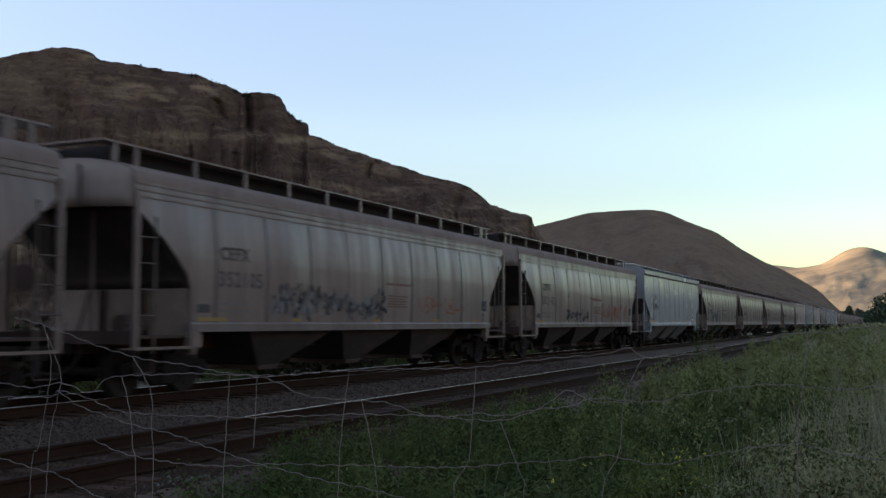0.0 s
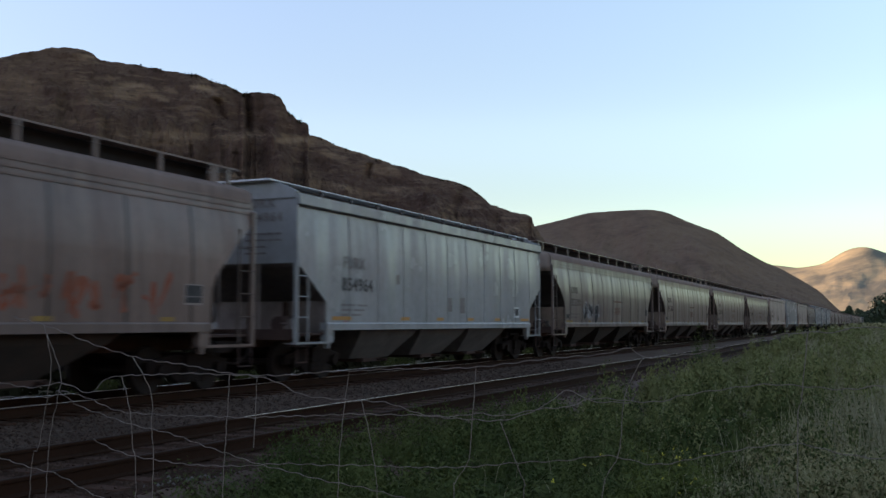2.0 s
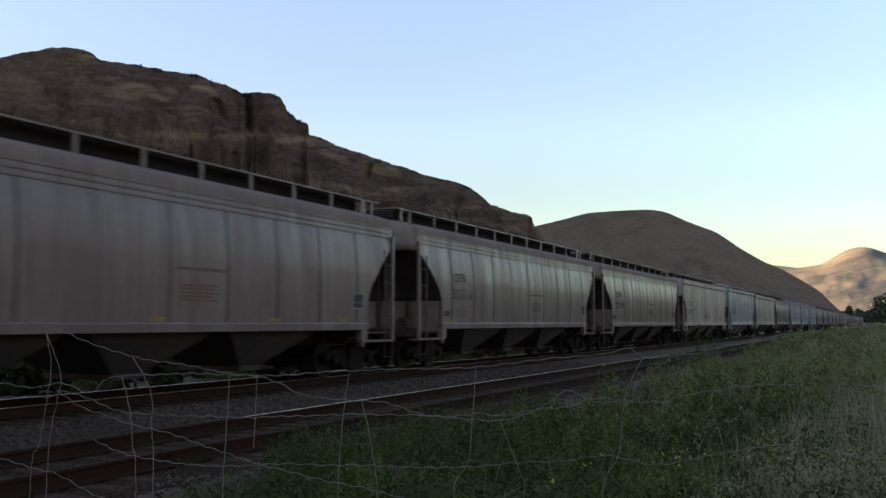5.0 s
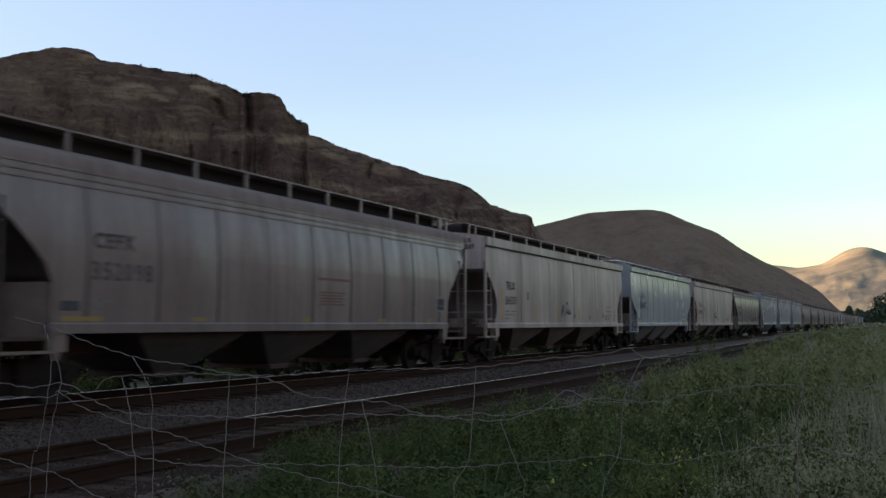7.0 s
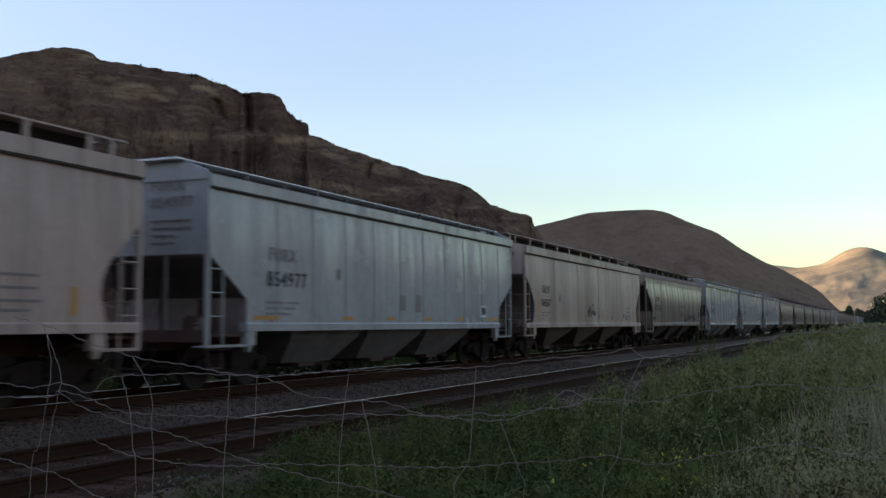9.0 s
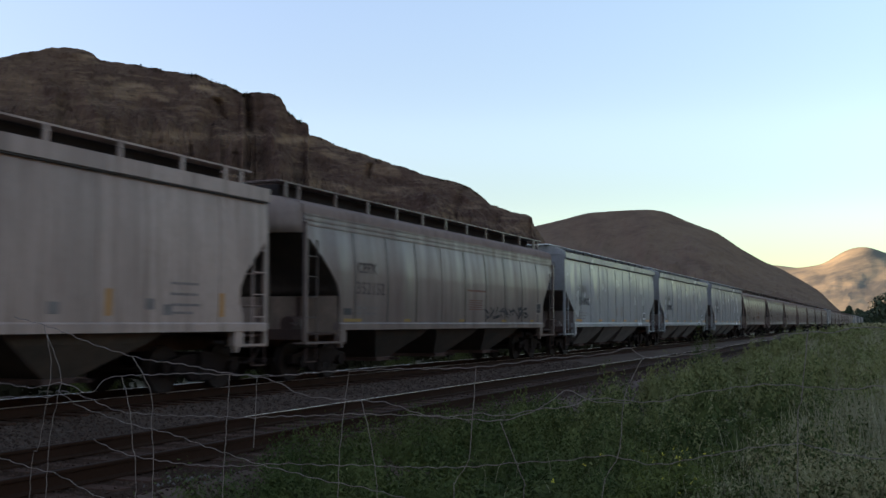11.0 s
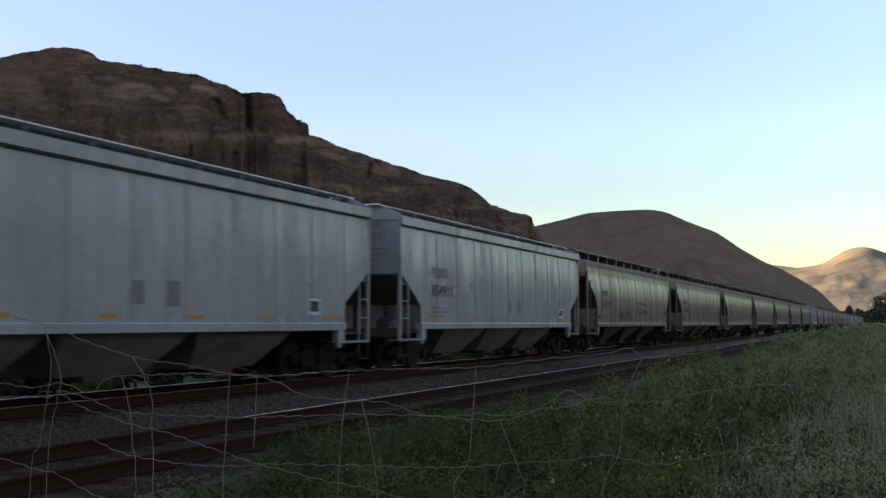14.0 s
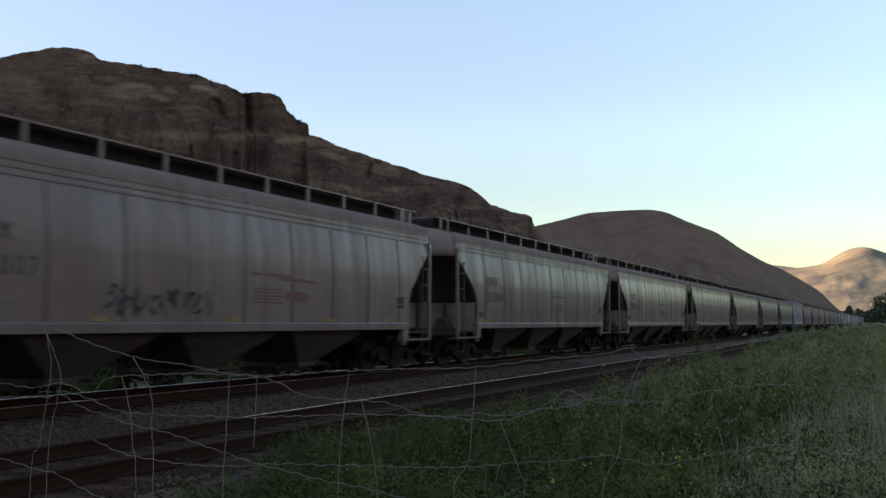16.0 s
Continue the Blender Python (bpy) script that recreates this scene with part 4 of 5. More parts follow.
    for e in (-1, 1):
        bm = bmesh.new()
        box(bm, -1.0, 1.0, min(e * (half - 0.03), e * (half + 0.25)), max(e * (half - 0.03), e * (half + 0.25)), zb - 0.035, zb)
        part("end_walkway", bm, P if kind != "flat" else M["board_pale"], car)
    for s in (-1, 1):
        if kind == "round":
            for zr in (3.64, 3.76, 3.88):
                bm = bmesh.new()
                x = side_x(kind, zr)
                box(bm, min(s * x, s * (x + 0.025)), max(s * x, s * (x + 0.012)), -half + 0.02, half - 0.02, zr - 0.02, zr + 0.02)
                part("eave_rib", bm, P, car)
        else:
            bm = bmesh.new()
            zr = 4.06 if kind == "flat" else 3.95
            box(bm, min(s * 1.56, s * 1.66), max(s * 1.56, s * 1.66), -half + 0.01, half - 0.01, zr, k["eave"] - 0.02)
            part("top_chord", bm, P, car)
            # the groove is a dark strip; its depth is only in the colour
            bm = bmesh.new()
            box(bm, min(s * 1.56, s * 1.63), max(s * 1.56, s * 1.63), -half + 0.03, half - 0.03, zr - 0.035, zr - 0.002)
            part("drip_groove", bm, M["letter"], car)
        # upright weld seams of the side plates, some more stained than others
        srng = random.Random(len(kind) + s)
        y = -half + k["first"]
        sw = srng.uniform(0.028, 0.052) if kind == "round" else 0.015
        ztop = 3.60 if kind == "round" else (4.02 if kind == "flat" else 3.9)
        while near and y < half - 0.6:
            inset = half - abs(y)
            bm = bmesh.new()
            zz = np.linspace(ztop, 1.38, 9)
            cz, ci = [c[0] for c in k["cut"]][::-1], [c[1] for c in k["cut"]][::-1]
            pts = [(s * (side_x(kind, z) + 0.004), y, z) for z in zz if inset > lerp_table(z, cz, ci) + 0.1]
            if len(pts) > 2:
                rings = [[bm.verts.new((p[0] + s * o, p[1] + d, p[2])) for d, o in ((-sw, -0.02), (-sw * 0.6, 0.002), (sw * 0.6, 0.002), (sw, -0.02))] for p in pts]
                for a, b in zip(rings, rings[1:]):
                    for c in range(3):
                        bm.faces.new((a[c], b[c], b[c + 1], a[c + 1]) if s > 0 else (a[c], a[c + 1], b[c + 1], b[c]))
                part("plate_seam", bm, P if kind == "tall" or srng.random() < 0.2 else M["seam_" + paint], car)
            else:
                bm.free()
            y += k["seams"]
    for e in (-1, 1):
        make_truck(car, e * (pitch / 2 - 2.35))
    return car
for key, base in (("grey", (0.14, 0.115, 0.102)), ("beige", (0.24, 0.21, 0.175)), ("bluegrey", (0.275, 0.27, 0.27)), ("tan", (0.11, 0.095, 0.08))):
    # bay colour holds grime and also the shade under the body
    M["bay_" + key] = material("grimy_shaded_bay_" + key, tuple(c * k for c, k in zip(base, (0.50, 0.40, 0.35))), tuple(c * 0.26 for c in base), rough=0.8, grain=10, patch=1.2, amount=0.8, bump=0.1, streak=0.4)
    M["bulk_" + key] = material("dusty_bulkhead_" + key, tuple(c * k for c, k in zip(base, (0.85, 0.68, 0.60))), tuple(c * k for c, k in zip(base, (0.45, 0.34, 0.29))), rough=0.8, grain=8, patch=1.5, amount=0.8, bump=0.1, streak=0.3)
    M["seam_" + key] = material("dirty_seam_" + key, tuple(c * k for c, k in zip(base, (0.48, 0.38, 0.34))), tuple(c * 0.3 for c in base), rough=0.36, grain=14, patch=2.5, amount=0.7, bump=0.1)
M["seam_bluegrey"] = material("soiled_seam_bluegrey", (0.235, 0.224, 0.214), (0.18, 0.165, 0.155), spec=0.3, rough=0.34, grain=8, patch=1.5, bump=0)
M["roof_dust"] = material("dusty_roof_paint", (0.262, 0.180, 0.148), (0.19, 0.128, 0.104), spec=0.1, rough=0.85, grain=7, patch=0.45, bump=0.05, streak=0.3)
M["skirt"] = material("dusty_grey_hopper_sheet", (0.165, 0.15, 0.14), (0.10, 0.085, 0.075), rough=0.7, grain=8, patch=1.2, amount=0.8, bump=0.1, streak=0.4)
M["bulkhead"] = material("dusty_brown_bulkhead", (0.29, 0.202, 0.148), (0.13, 0.088, 0.064), rough=0.8, grain=8, patch=1.5, amount=0.8, bump=0.1, streak=0.4)
# near black: shade beneath the running boards is put into this paint
M["hatch"] = material("shaded_hatch_cover", (0.042, 0.034, 0.031), (0.026, 0.021, 0.019), spec=0.1, rough=0.9, grain=12, bump=0.1)
M["board_pale"] = material("pale_galvanised_grating", (0.74, 0.73, 0.72), (0.6, 0.59, 0.58), rough=0.35, metal=0.0, grain=20, bump=0.1)
M["paint_black"] = material("black_spray_paint", (0.035, 0.033, 0.035), (0.09, 0.085, 0.08), spec=0.12, rough=0.85, grain=8, patch=3, amount=0.9, bump=0)
M["paint_white"] = material("white_spray_paint", (0.5, 0.5, 0.5), (0.3, 0.29, 0.28), spec=0.12, rough=0.85, grain=8, patch=3, amount=0.8, bump=0)
M["paint_red"] = material("faded_red_spray_paint", (0.20, 0.085, 0.06), (0.19, 0.13, 0.11), spec=0.12, rough=0.85, grain=8, patch=3, amount=0.9, bump=0)
M["paint_orange"] = material("faded_orange_spray_paint", (0.33, 0.085, 0.045), (0.28, 0.13, 0.09), spec=0.12, rough=0.85, grain=8, patch=3, amount=0.9, bump=0)
M["panel_white"] = material("white_placard", (0.6, 0.6, 0.58), (0.45, 0.44, 0.42), rough=0.5, grain=12, bump=0)
M["faint_print"] = material("faint_small_print", (0.16, 0.135, 0.125), (0.24, 0.20, 0.185), spec=0.12, rough=0.85, grain=30, patch=9, amount=0.9, bump=0)
M["print_pale"] = material("grimy_white_edging", (0.36, 0.30, 0.27), (0.24, 0.19, 0.17), rough=0.7, spec=0.1, grain=12, bump=0)
M["red_spot"] = material("red_painted_spot", (0.35, 0.05, 0.04), rough=0.5, bump=0)


def plate(car, name, mat, kind, y0, y1, z0, z1, lift=0.006, label=""):
    """A thin painted or taped patch that lies on the near side."""
    bm = bmesh.new()
    zs = np.linspace(z0, z1, 3)
    x = lambda z: side_x(kind, z) + lift
    g = [[bm.verts.new((x(z), y, z)) for y in (y0, y1)] for z in zs]
    for a, b in zip(g, g[1:]):
        bm.faces.new((a[0], a[1], b[1], b[0]))
    return part(name, bm, mat, car, label)


def small_print(car, kind, y0, rows):
    """Fine print too small to read: lines of plain bars, a bar a word."""
    r = random.Random(int(abs(y0) * 100) + len(rows))
    bm = bmesh.new()
    for z, lengths in rows:
        y = y0
        for ln in lengths:
            end = y + ln
            while y < end - 0.05:
                w = min(end - y, r.uniform(0.07, 0.2))
                g = [[bm.verts.new((side_x(kind, h) + 0.006, q, h)) for q in (y, y + w)] for h in (z - 0.024, z + 0.024)]
                bm.faces.new((g[0][0], g[0][1], g[1][1], g[1][0]))
                y += w + 0.035
            y = end + 0.14
    tagged(part("small_print", bm, M["faint_print"], car), "faint fine print", kind="stuff")


def stroke(car, kind, pts, width, mat, name="spray_stroke"):
    """A sprayed line on the near side through (y, z) points, smoothed."""
    bm = bmesh.new()
    fine = []
    for i in range(len(pts) - 1):
        p0, p1, p2, p3 = (Vector(pts[max(0, min(len(pts) - 1, i + d))]) for d in (-1, 0, 1, 2))
        for s in np.linspace(0, 1, 6, endpoint=i == len(pts) - 2):
            fine.append(0.5 * ((2 * p1) + (p2 - p0) * s + (2 * p0 - 5 * p1 + 4 * p2 - p3) * s * s + (3 * p1 - p0 - 3 * p2 + p3) * s ** 3))
    prev = None
    for i, p in enumerate(fine):
        d = (fine[min(i + 1, len(fine) - 1)] - fine[max(i - 1, 0)])
        d = d.normalized() if d.length > 1e-6 else Vector((1, 0))
        o = Vector((-d.y, d.x)) * width * (0.7 + 0.5 * math.sin(i * 0.7)) / 2
        pair = [bm.verts.new((side_x(kind, q.y) + 0.007, q.x, q.y)) for q in (p + o, p - o)]
        if prev:
            bm.faces.new((prev[0], prev[1], pair[1], pair[0]))
        prev = pair
    return part(name, bm, mat, car)


def scrawl(car, kind, y0, y1, z0, z1, n, width, mats, seed):
    """Spray-painted scrawl: looped strokes that spell nothing."""
    r = random.Random(seed)
    for i in range(n):
        yc = y0 + (y1 - y0) * (i + 0.5) / n
        w, h = (y1 - y0) / n * 0.75, (z1 - z0)
        pts = [(yc + r.uniform(-w, w), z0 + h * r.uniform(0.0, 1.0)) for _ in range(r.randint(4, 6))]
        stroke(car, kind, pts, width * r.uniform(0.6, 1.3), M[mats[i % len(mats)]])


def dress_flat(number):
    def deco(car, kind):
        h = KINDS[kind]["half"]
        x = 1.626
        text_part("FURX", 0.40, M["mark_grey"], car, "letter", x, -h + 2.08, 2.63, "faded dark grey lettering")
        text_part(number, 0.46, M["letter"], car, "numeral", x, -h + 2.02, 2.06, "faded black numerals")
        small_print(car, kind, -h + 2.0, [(1.80, (0.7, 0.45)), (1.68, (0.5, 0.6)), (1.56, (0.35, 0.5))])
        for i, (d, ln) in enumerate(((1.55, 0.95), (5.3, 0.55), (7.7, 0.5), (10.1, 0.5), (12.5, 0.5), (15.1, 0.95))):
            plate(car, "reflector_strip", M["orange"], kind, -h + d, -h + d + ln, 1.43, 1.52)
        for d, z, s in ((5.0, 2.4, 0.16), (8.5, 1.70, 0.26), (9.45, 1.66, 0.3)):
            plate(car, "data_panel", M["mark_grey"], kind, -h + d, -h + d + s * 1.3, z, z + s * 1.6, label="small faded grey stencil panel")
        plate(car, "placard", M["panel_white"], kind, -h + 14.45, -h + 14.95, 1.55, 1.92, 0.006, "white-framed placard")
        plate(car, "placard_face", M["letter"], kind, -h + 14.50, -h + 14.90, 1.62, 1.87, 0.009)
        plate(car, "brake_mark", M["red_spot"], kind, -h + 2.15, -h + 2.3, 1.38, 1.42, label="small red spot on the sill")
        # the same marks on the leading end
        for words, z, sz in (("FURX", 3.95, 0.30), (number, 3.62, 0.30)):
            text_part(words, sz, M["mark_grey"], car, "end_letter", 0, 0, 0, turn=Matrix.Translation((0.15, -h - 0.004, z)) @ Matrix.Rotation(-math.pi / 2, 4, "Z"))
        bm = bmesh.new()
        for z in (3.4, 3.25, 3.1, 2.95):
            for k in range(5 if z > 3.2 else 3):
                box(bm, 0.2 + 0.2 * k, 0.36 + 0.2 * k, -h - 0.006, -h - 0.002, z - 0.022, z + 0.022)
        tagged(part("small_print", bm, M["faint_print"], car), "faint fine print", kind="stuff")
    return deco


M["mark_grey"] = material("faded_grey_lettering", (0.19, 0.155, 0.138), (0.27, 0.23, 0.21), spec=0.12, rough=0.85, grain=20, patch=5, amount=0.8, bump=0)


def dress_round(number, spray):
    def deco(car, kind):
        h = KINDS[kind]["half"]
        x = 1.636
        if number:
            text_part("CEFX", 0.37, M["letter_worn"], car, "letter", x, -h + 2.40, 2.55, "faded black lettering")
            text_part(number, 0.44, M["letter_worn"], car, "numeral", x, -h + 2.36, 2.0, "faded black numerals")
            small_print(car, kind, -h + 2.3, [(1.74, (0.7, 0.5)), (1.60, (0.4, 0.6))])
        for d in (1.75, 5.1, 9.0, 12.8, 15.8):
            plate(car, "reflector_strip", M["tape_dull"], kind, -h + d, -h + d + (0.9 if d < 2 else 0.4), 1.39, 1.47)
        plate(car, "placard", M["print_pale"], kind, h - 2.33, h - 1.80, 1.70, 2.10, label="white-edged black placard")
        plate(car, "placard_face", M["letter"], kind, h - 2.30, h - 1.83, 1.74, 2.075, 0.010)
        plate(car, "placard_strip", M["mark_grey"], kind, h - 2.30, h - 1.83, 1.85, 1.872, 0.013)
        plate(car, "routing_board", M["letter"], kind, -h + 1.72, -h + 2.12, 1.56, 1.72, label="small dark routing board")
        # faded red stencil panel: a stripe and lines too worn to read
        plate(car, "stencil_stripe", M["paint_red"], kind, -h + 9.65, -h + 11.2, 2.36, 2.42)
        for i in range(5):
            plate(car, "print_bar", M["paint_red"], kind, -h + 9.8, -h + 10.95 - 0.12 * (i % 2), 1.78 + 0.07 * i, 1.815 + 0.07 * i)
        if spray:
            spray(car, kind, h)
    return deco


def spray_1(car, kind, h):
    scrawl(car, kind, -h + 4.3, -h + 9.2, 1.5, 2.05, 12, 0.17, ["mark_grey"], 5)
    scrawl(car, kind, -h + 4.2, -h + 9.6, 1.46, 2.25, 26, 0.075, ["paint_black"], 3)
    scrawl(car, kind, -h + 8.5, -h + 9.7, 1.6, 1.95, 4, 0.10, ["paint_black"], 9)
    scrawl(car, kind, -h + 11.8, -h + 15.0, 1.6, 2.1, 8, 0.06, ["paint_orange"], 4)


def spray_2(car, kind, h):
    scrawl(car, kind, -h + 5.6, -h + 9.0, 1.45, 1.9, 13, 0.1, ["paint_black"], 13)
    scrawl(car, kind, -h + 11.0, -h + 16.0, 1.5, 2.25, 13, 0.10, ["paint_orange"], 14)
    stroke(car, kind, [(-h + 9.1, 2.45), (-h + 10.9, 2.42)], 0.06, M["paint_red"])


def spray_3(car, kind, h):
    scrawl(car, kind, -h + 4.3, -h + 7.0, 1.5, 2.25, 9, 0.30, ["paint_black", "paint_black", "mark_grey"], 23)
    scrawl(car, kind, -h + 4.3, -h + 7.1, 1.5, 2.3, 8, 0.07, ["paint_white"], 24)


def spray_4(car, kind, h):
    scrawl(car, kind, -h + 5.4, -h + 8.3, 1.5, 2.0, 11, 0.07, ["paint_black"], 33)
    stroke(car, kind, [(-h + 10.7, 2.33), (-h + 12.4, 2.28)], 0.07, M["paint_red"])
    stroke(car, kind, [(-h + 11.0, 1.95), (-h + 12.0, 1.92)], 0.22, M["paint_red"])


def spray_5(car, kind, h):
    scrawl(car, kind, -h + 11.0, -h + 15.5, 1.5, 1.9, 9, 0.07, ["paint_black"], 43)


def dress_tall(car, kind):
    h = KINDS[kind]["half"]
    x = 1.628
    text_part("TILX", 0.40, M["letter"], car, "letter", x, -h + 1.85, 2.45, "faded black lettering")
    text_part("54337", 0.40, M["letter"], car, "numeral", x, -h + 1.80, 1.93, "faded black numerals")
    small_print(car, kind, -h + 1.8, [(1.77, (0.5, 0.5)), (1.65, (0.35, 0.45)), (1.52, (0.4,))])
    for words, z in (("TILX", 4.02), ("54337", 3.80)):
        text_part(words, 0.2, M["letter"], car, "end_letter", 0, 0, 0, turn=Matrix.Translation((0.6, -h - 0.004, z)) @ Matrix.Rotation(-math.pi / 2, 4, "Z"))
    for d in (1.35, 4.9, 8.0, 10.9, 13.9, 17.1):
        plate(car, "reflector_strip", M["orange"], kind, -h + d, -h + d + 0.15, 1.48, 2.5 if d < 2 else 1.95)
    plate(car, "data_panel", M["mark_grey"], kind, -h + 4.1, -h + 4.35, 2.2, 2.5)
    small_print(car, kind, h - 3.2, [(2.1, (0.8,)), (1.9, (0.8,)), (1.7, (0.9,)), (1.55, (0.7,))])
    scrawl(car, kind, -h + 8.3, -h + 9.7, 1.6, 2.2, 5, 0.09, ["paint_black"], 53)
    for d, z in ((10.2, 1.55), (12.6, 1.5), (14.9, 1.6), (15.4, 1.5)):
        plate(car, "data_panel", M["mark_grey"], kind, -h + d, -h + d + 0.25, z, z + 0.2)


LABELS = {
    "grey": "weathered grey round-sided covered hopper car on the rails",
    "tan": "grimy brown-grey round-sided covered hopper car on the rails",
    "beige": "weathered beige covered hopper car with raised running boards",
    "bluegrey": "pale blue-grey flat-sided covered hopper car on the rails",
}
# the train from the leading car seen: kind, paint, what it bears
TRAIN = [("round", "grey", dress_round("352077", None)), ("round", "grey", dress_round("352105", spray_1)), ("round", "grey", dress_round("352142", spray_2)),
         ("flat", "bluegrey", dress_flat("854964")), ("round", "tan", dress_round("352201", spray_3)), ("round", "grey", dress_round("352168", None)),
         ("round", "grey", dress_round("352116", None)), ("round", "grey", dress_round("352098", None)), ("tall", "beige", dress_tall),
         ("flat", "bluegrey", dress_flat("854977")), ("tall", "beige", dress_tall), ("round", "tan", dress_round("352152", spray_5)),
         ("flat", "bluegrey", dress_flat("854962")), ("flat", "bluegrey", dress_flat("854900")), ("flat", "bluegrey", dress_flat("854911")),
         ("round", "grey", dress_round("352007", spray_4)), ("round", "tan", dress_round("352084", None)), ("round", "grey", dress_round("352133", None))]
TRAIN += [("round", "tan" if i in (2, 5) else "grey", None) if i != 4 else ("flat", "bluegrey", None) for i in range(12)]
TRAIN += [("flat", "bluegrey", None) if i % 3 else ("tall", "beige", None) if i % 2 else ("round", "grey", None) for i in range(20)]
ANCHOR = 9                          # the car whose place sets the train
# slack of the couplers, metres
SLACK = {6: -0.12, 7: -0.3, 8: -0.3, 10: -0.1, 11: -0.25, 12: -0.4, 13: -0.5, 14: -0.25, 15: -0.45, 16: -0.15}
CARS = []


def make_train():
    """Every car coupled to the next; each is a thing of its own. Keeps the cars and where their middles are at the start."""
    ys = [0.0]
    for (a, _, _), (b, _, _) in zip(TRAIN, TRAIN[1:]):
        ys.append(ys[-1] + (KINDS[a]["pitch"] + KINDS[b]["pitch"]) / 2)
    start = ANCHOR_AT + KINDS[TRAIN[ANCHOR][0]]["half"] - ys[ANCHOR]
    protos = {}
    for i, ((kind, paint, deco), y) in enumerate(zip(TRAIN, ys)):
        y += SLACK.get(i, 0.0)
        at = pose(TRAIN_X, start + y, 0)
        near = len(CARS) < 29
        if (kind, paint, near) not in protos:
            car = make_car(kind, paint, LABELS[paint], near)
            protos[kind, paint, near] = car
            car.matrix_basis = at
        else:
            car = copy_thing(protos[kind, paint, near], at)
        CARS.append((car, start + y, kind, deco))
    for car, _, kind, deco in CARS:
        if deco:
            deco(car, kind)


# corner of the anchor car at the start, along the line
ANCHOR_AT = SPEED * 10.204 + NEAR_SIDE * math.tan(radians(TURN))


# ---- plants ----
def leaf_cloud(verts, faces, rng, centre, radius, height, count, size):
    """Many small leaves in a lumpy upright clump."""
    a, q, h = rng.uniform(0, math.tau, count), rng.random(count) ** 0.5, rng.random(count)
    rr = radius * q * (1.0 - 0.5 * h * h) * (0.8 + 0.4 * np.sin(3 * a + centre[0] * 7))
    p = np.stack((centre[0] + rr * np.cos(a), centre[1] + rr * np.sin(a), centre[2] + height * h * (1 - 0.35 * q * q)), 1)
    # leaves face outward and up, so that the clump shades as one
    n = np.stack((q * np.cos(a), q * np.sin(a), 0.35 + 0.6 * h), 1) + rng.normal(size=(count, 3)) * 0.26
    u = np.cross(n, rng.normal(size=(count, 3)))
    u /= np.linalg.norm(u, axis=1)[:, None] + 1e-9
    w = np.cross(n, u)
    w /= np.linalg.norm(w, axis=1)[:, None] + 1e-9
    s = (size * rng.uniform(0.6, 1.4, count))[:, None]
    quad = np.stack((p - u * s, p + w * s * 0.62, p + u * s, p - w * s * 0.62), 1).reshape(-1, 3)
    o = len(verts)
    verts.extend(quad.tolist())
    faces.extend((o + np.arange(count * 4).reshape(-1, 4)).tolist())


def leaf_dome(verts, faces, rng, centre, radius, height, count, size, heart=True):
    """A rounded leafy mound: narrow leaves through the outer depth of a lumpy dome, over a small dark heart of foliage."""
    ph = centre[0] * 9, centre[1] * 5

    def at(a, lift, out):
        lump = out * (1.0 + 0.2 * np.sin(3 * a + ph[0]) * np.cos(2 * lift + ph[1]) + 0.10 * np.sin(7 * a + 5 * lift + ph[1]))
        d = np.stack((np.cos(lift) * np.cos(a), np.cos(lift) * np.sin(a), np.sin(lift)), 1)
        return d, np.array(centre) + d * lump[:, None] * np.array((radius, radius, height))
    if heart:
        o = len(verts)
        la, ll = np.meshgrid(np.arange(6) * math.tau / 6, (0.0, 0.6, 1.2))
        _, p = at(la.ravel(), ll.ravel(), 0.56 + rng.normal(0, 0.08, la.size))
        verts.extend(p.tolist())
        faces.extend((o + r * 6 + c, o + r * 6 + (c + 1) % 6, o + r * 6 + 6 + (c + 1) % 6, o + r * 6 + 6 + c) for r in range(2) for c in range(6))
        faces.append(tuple(o + 12 + c for c in range(6)))
    if count < 1:
        return
    a, q = rng.uniform(0, math.tau, count), rng.random(count)
    d, p = at(a, np.arcsin(q ** 0.8), 1.04 - 0.42 * rng.random(count) ** 1.6 + rng.normal(0, 0.05, count))
    n = d * np.array((1 / radius, 1 / radius, 1 / height)) * radius + rng.normal(size=(count, 3)) * 0.22
    u = np.cross(n, rng.normal(size=(count, 3))) + np.array((0, 0, 0.7))
    u -= n * ((u * n).sum(1) / (n * n).sum(1))[:, None]
    u /= np.linalg.norm(u, axis=1)[:, None] + 1e-9
    w = np.cross(n, u)
    w /= np.linalg.norm(w, axis=1)[:, None] + 1e-9
    s = (size * rng.uniform(0.6, 1.5, count))[:, None]
    blade = np.stack((p - w * s * 0.36, p + w * s * 0.36, p + u * s * 1.7), 1).reshape(-1, 3)
    o = len(verts)
    verts.extend(blade.tolist())
    faces.extend((o + np.arange(count * 3).reshape(-1, 3)).tolist())


def stuff(name, verts, faces, mat, label, category, parent=None):
    me = bpy.data.meshes.new(name)
    me.from_pydata(verts, [], faces)
    me.materials.append(mat)
    me.polygons.foreach_set("use_smooth", [True] * len(me.polygons))
    ob = new(name, me)
    return tagged(ob, label, category, kind="stuff")


def weed_top(y):
    """Height above the rails that the tallest weeds reach."""
    return lerp_table(y, [6, 12, 18, 36, 80, 150, 300], [0.12, 0.28, 0.45, 0.72, 1.08, 1.3, 1.4])


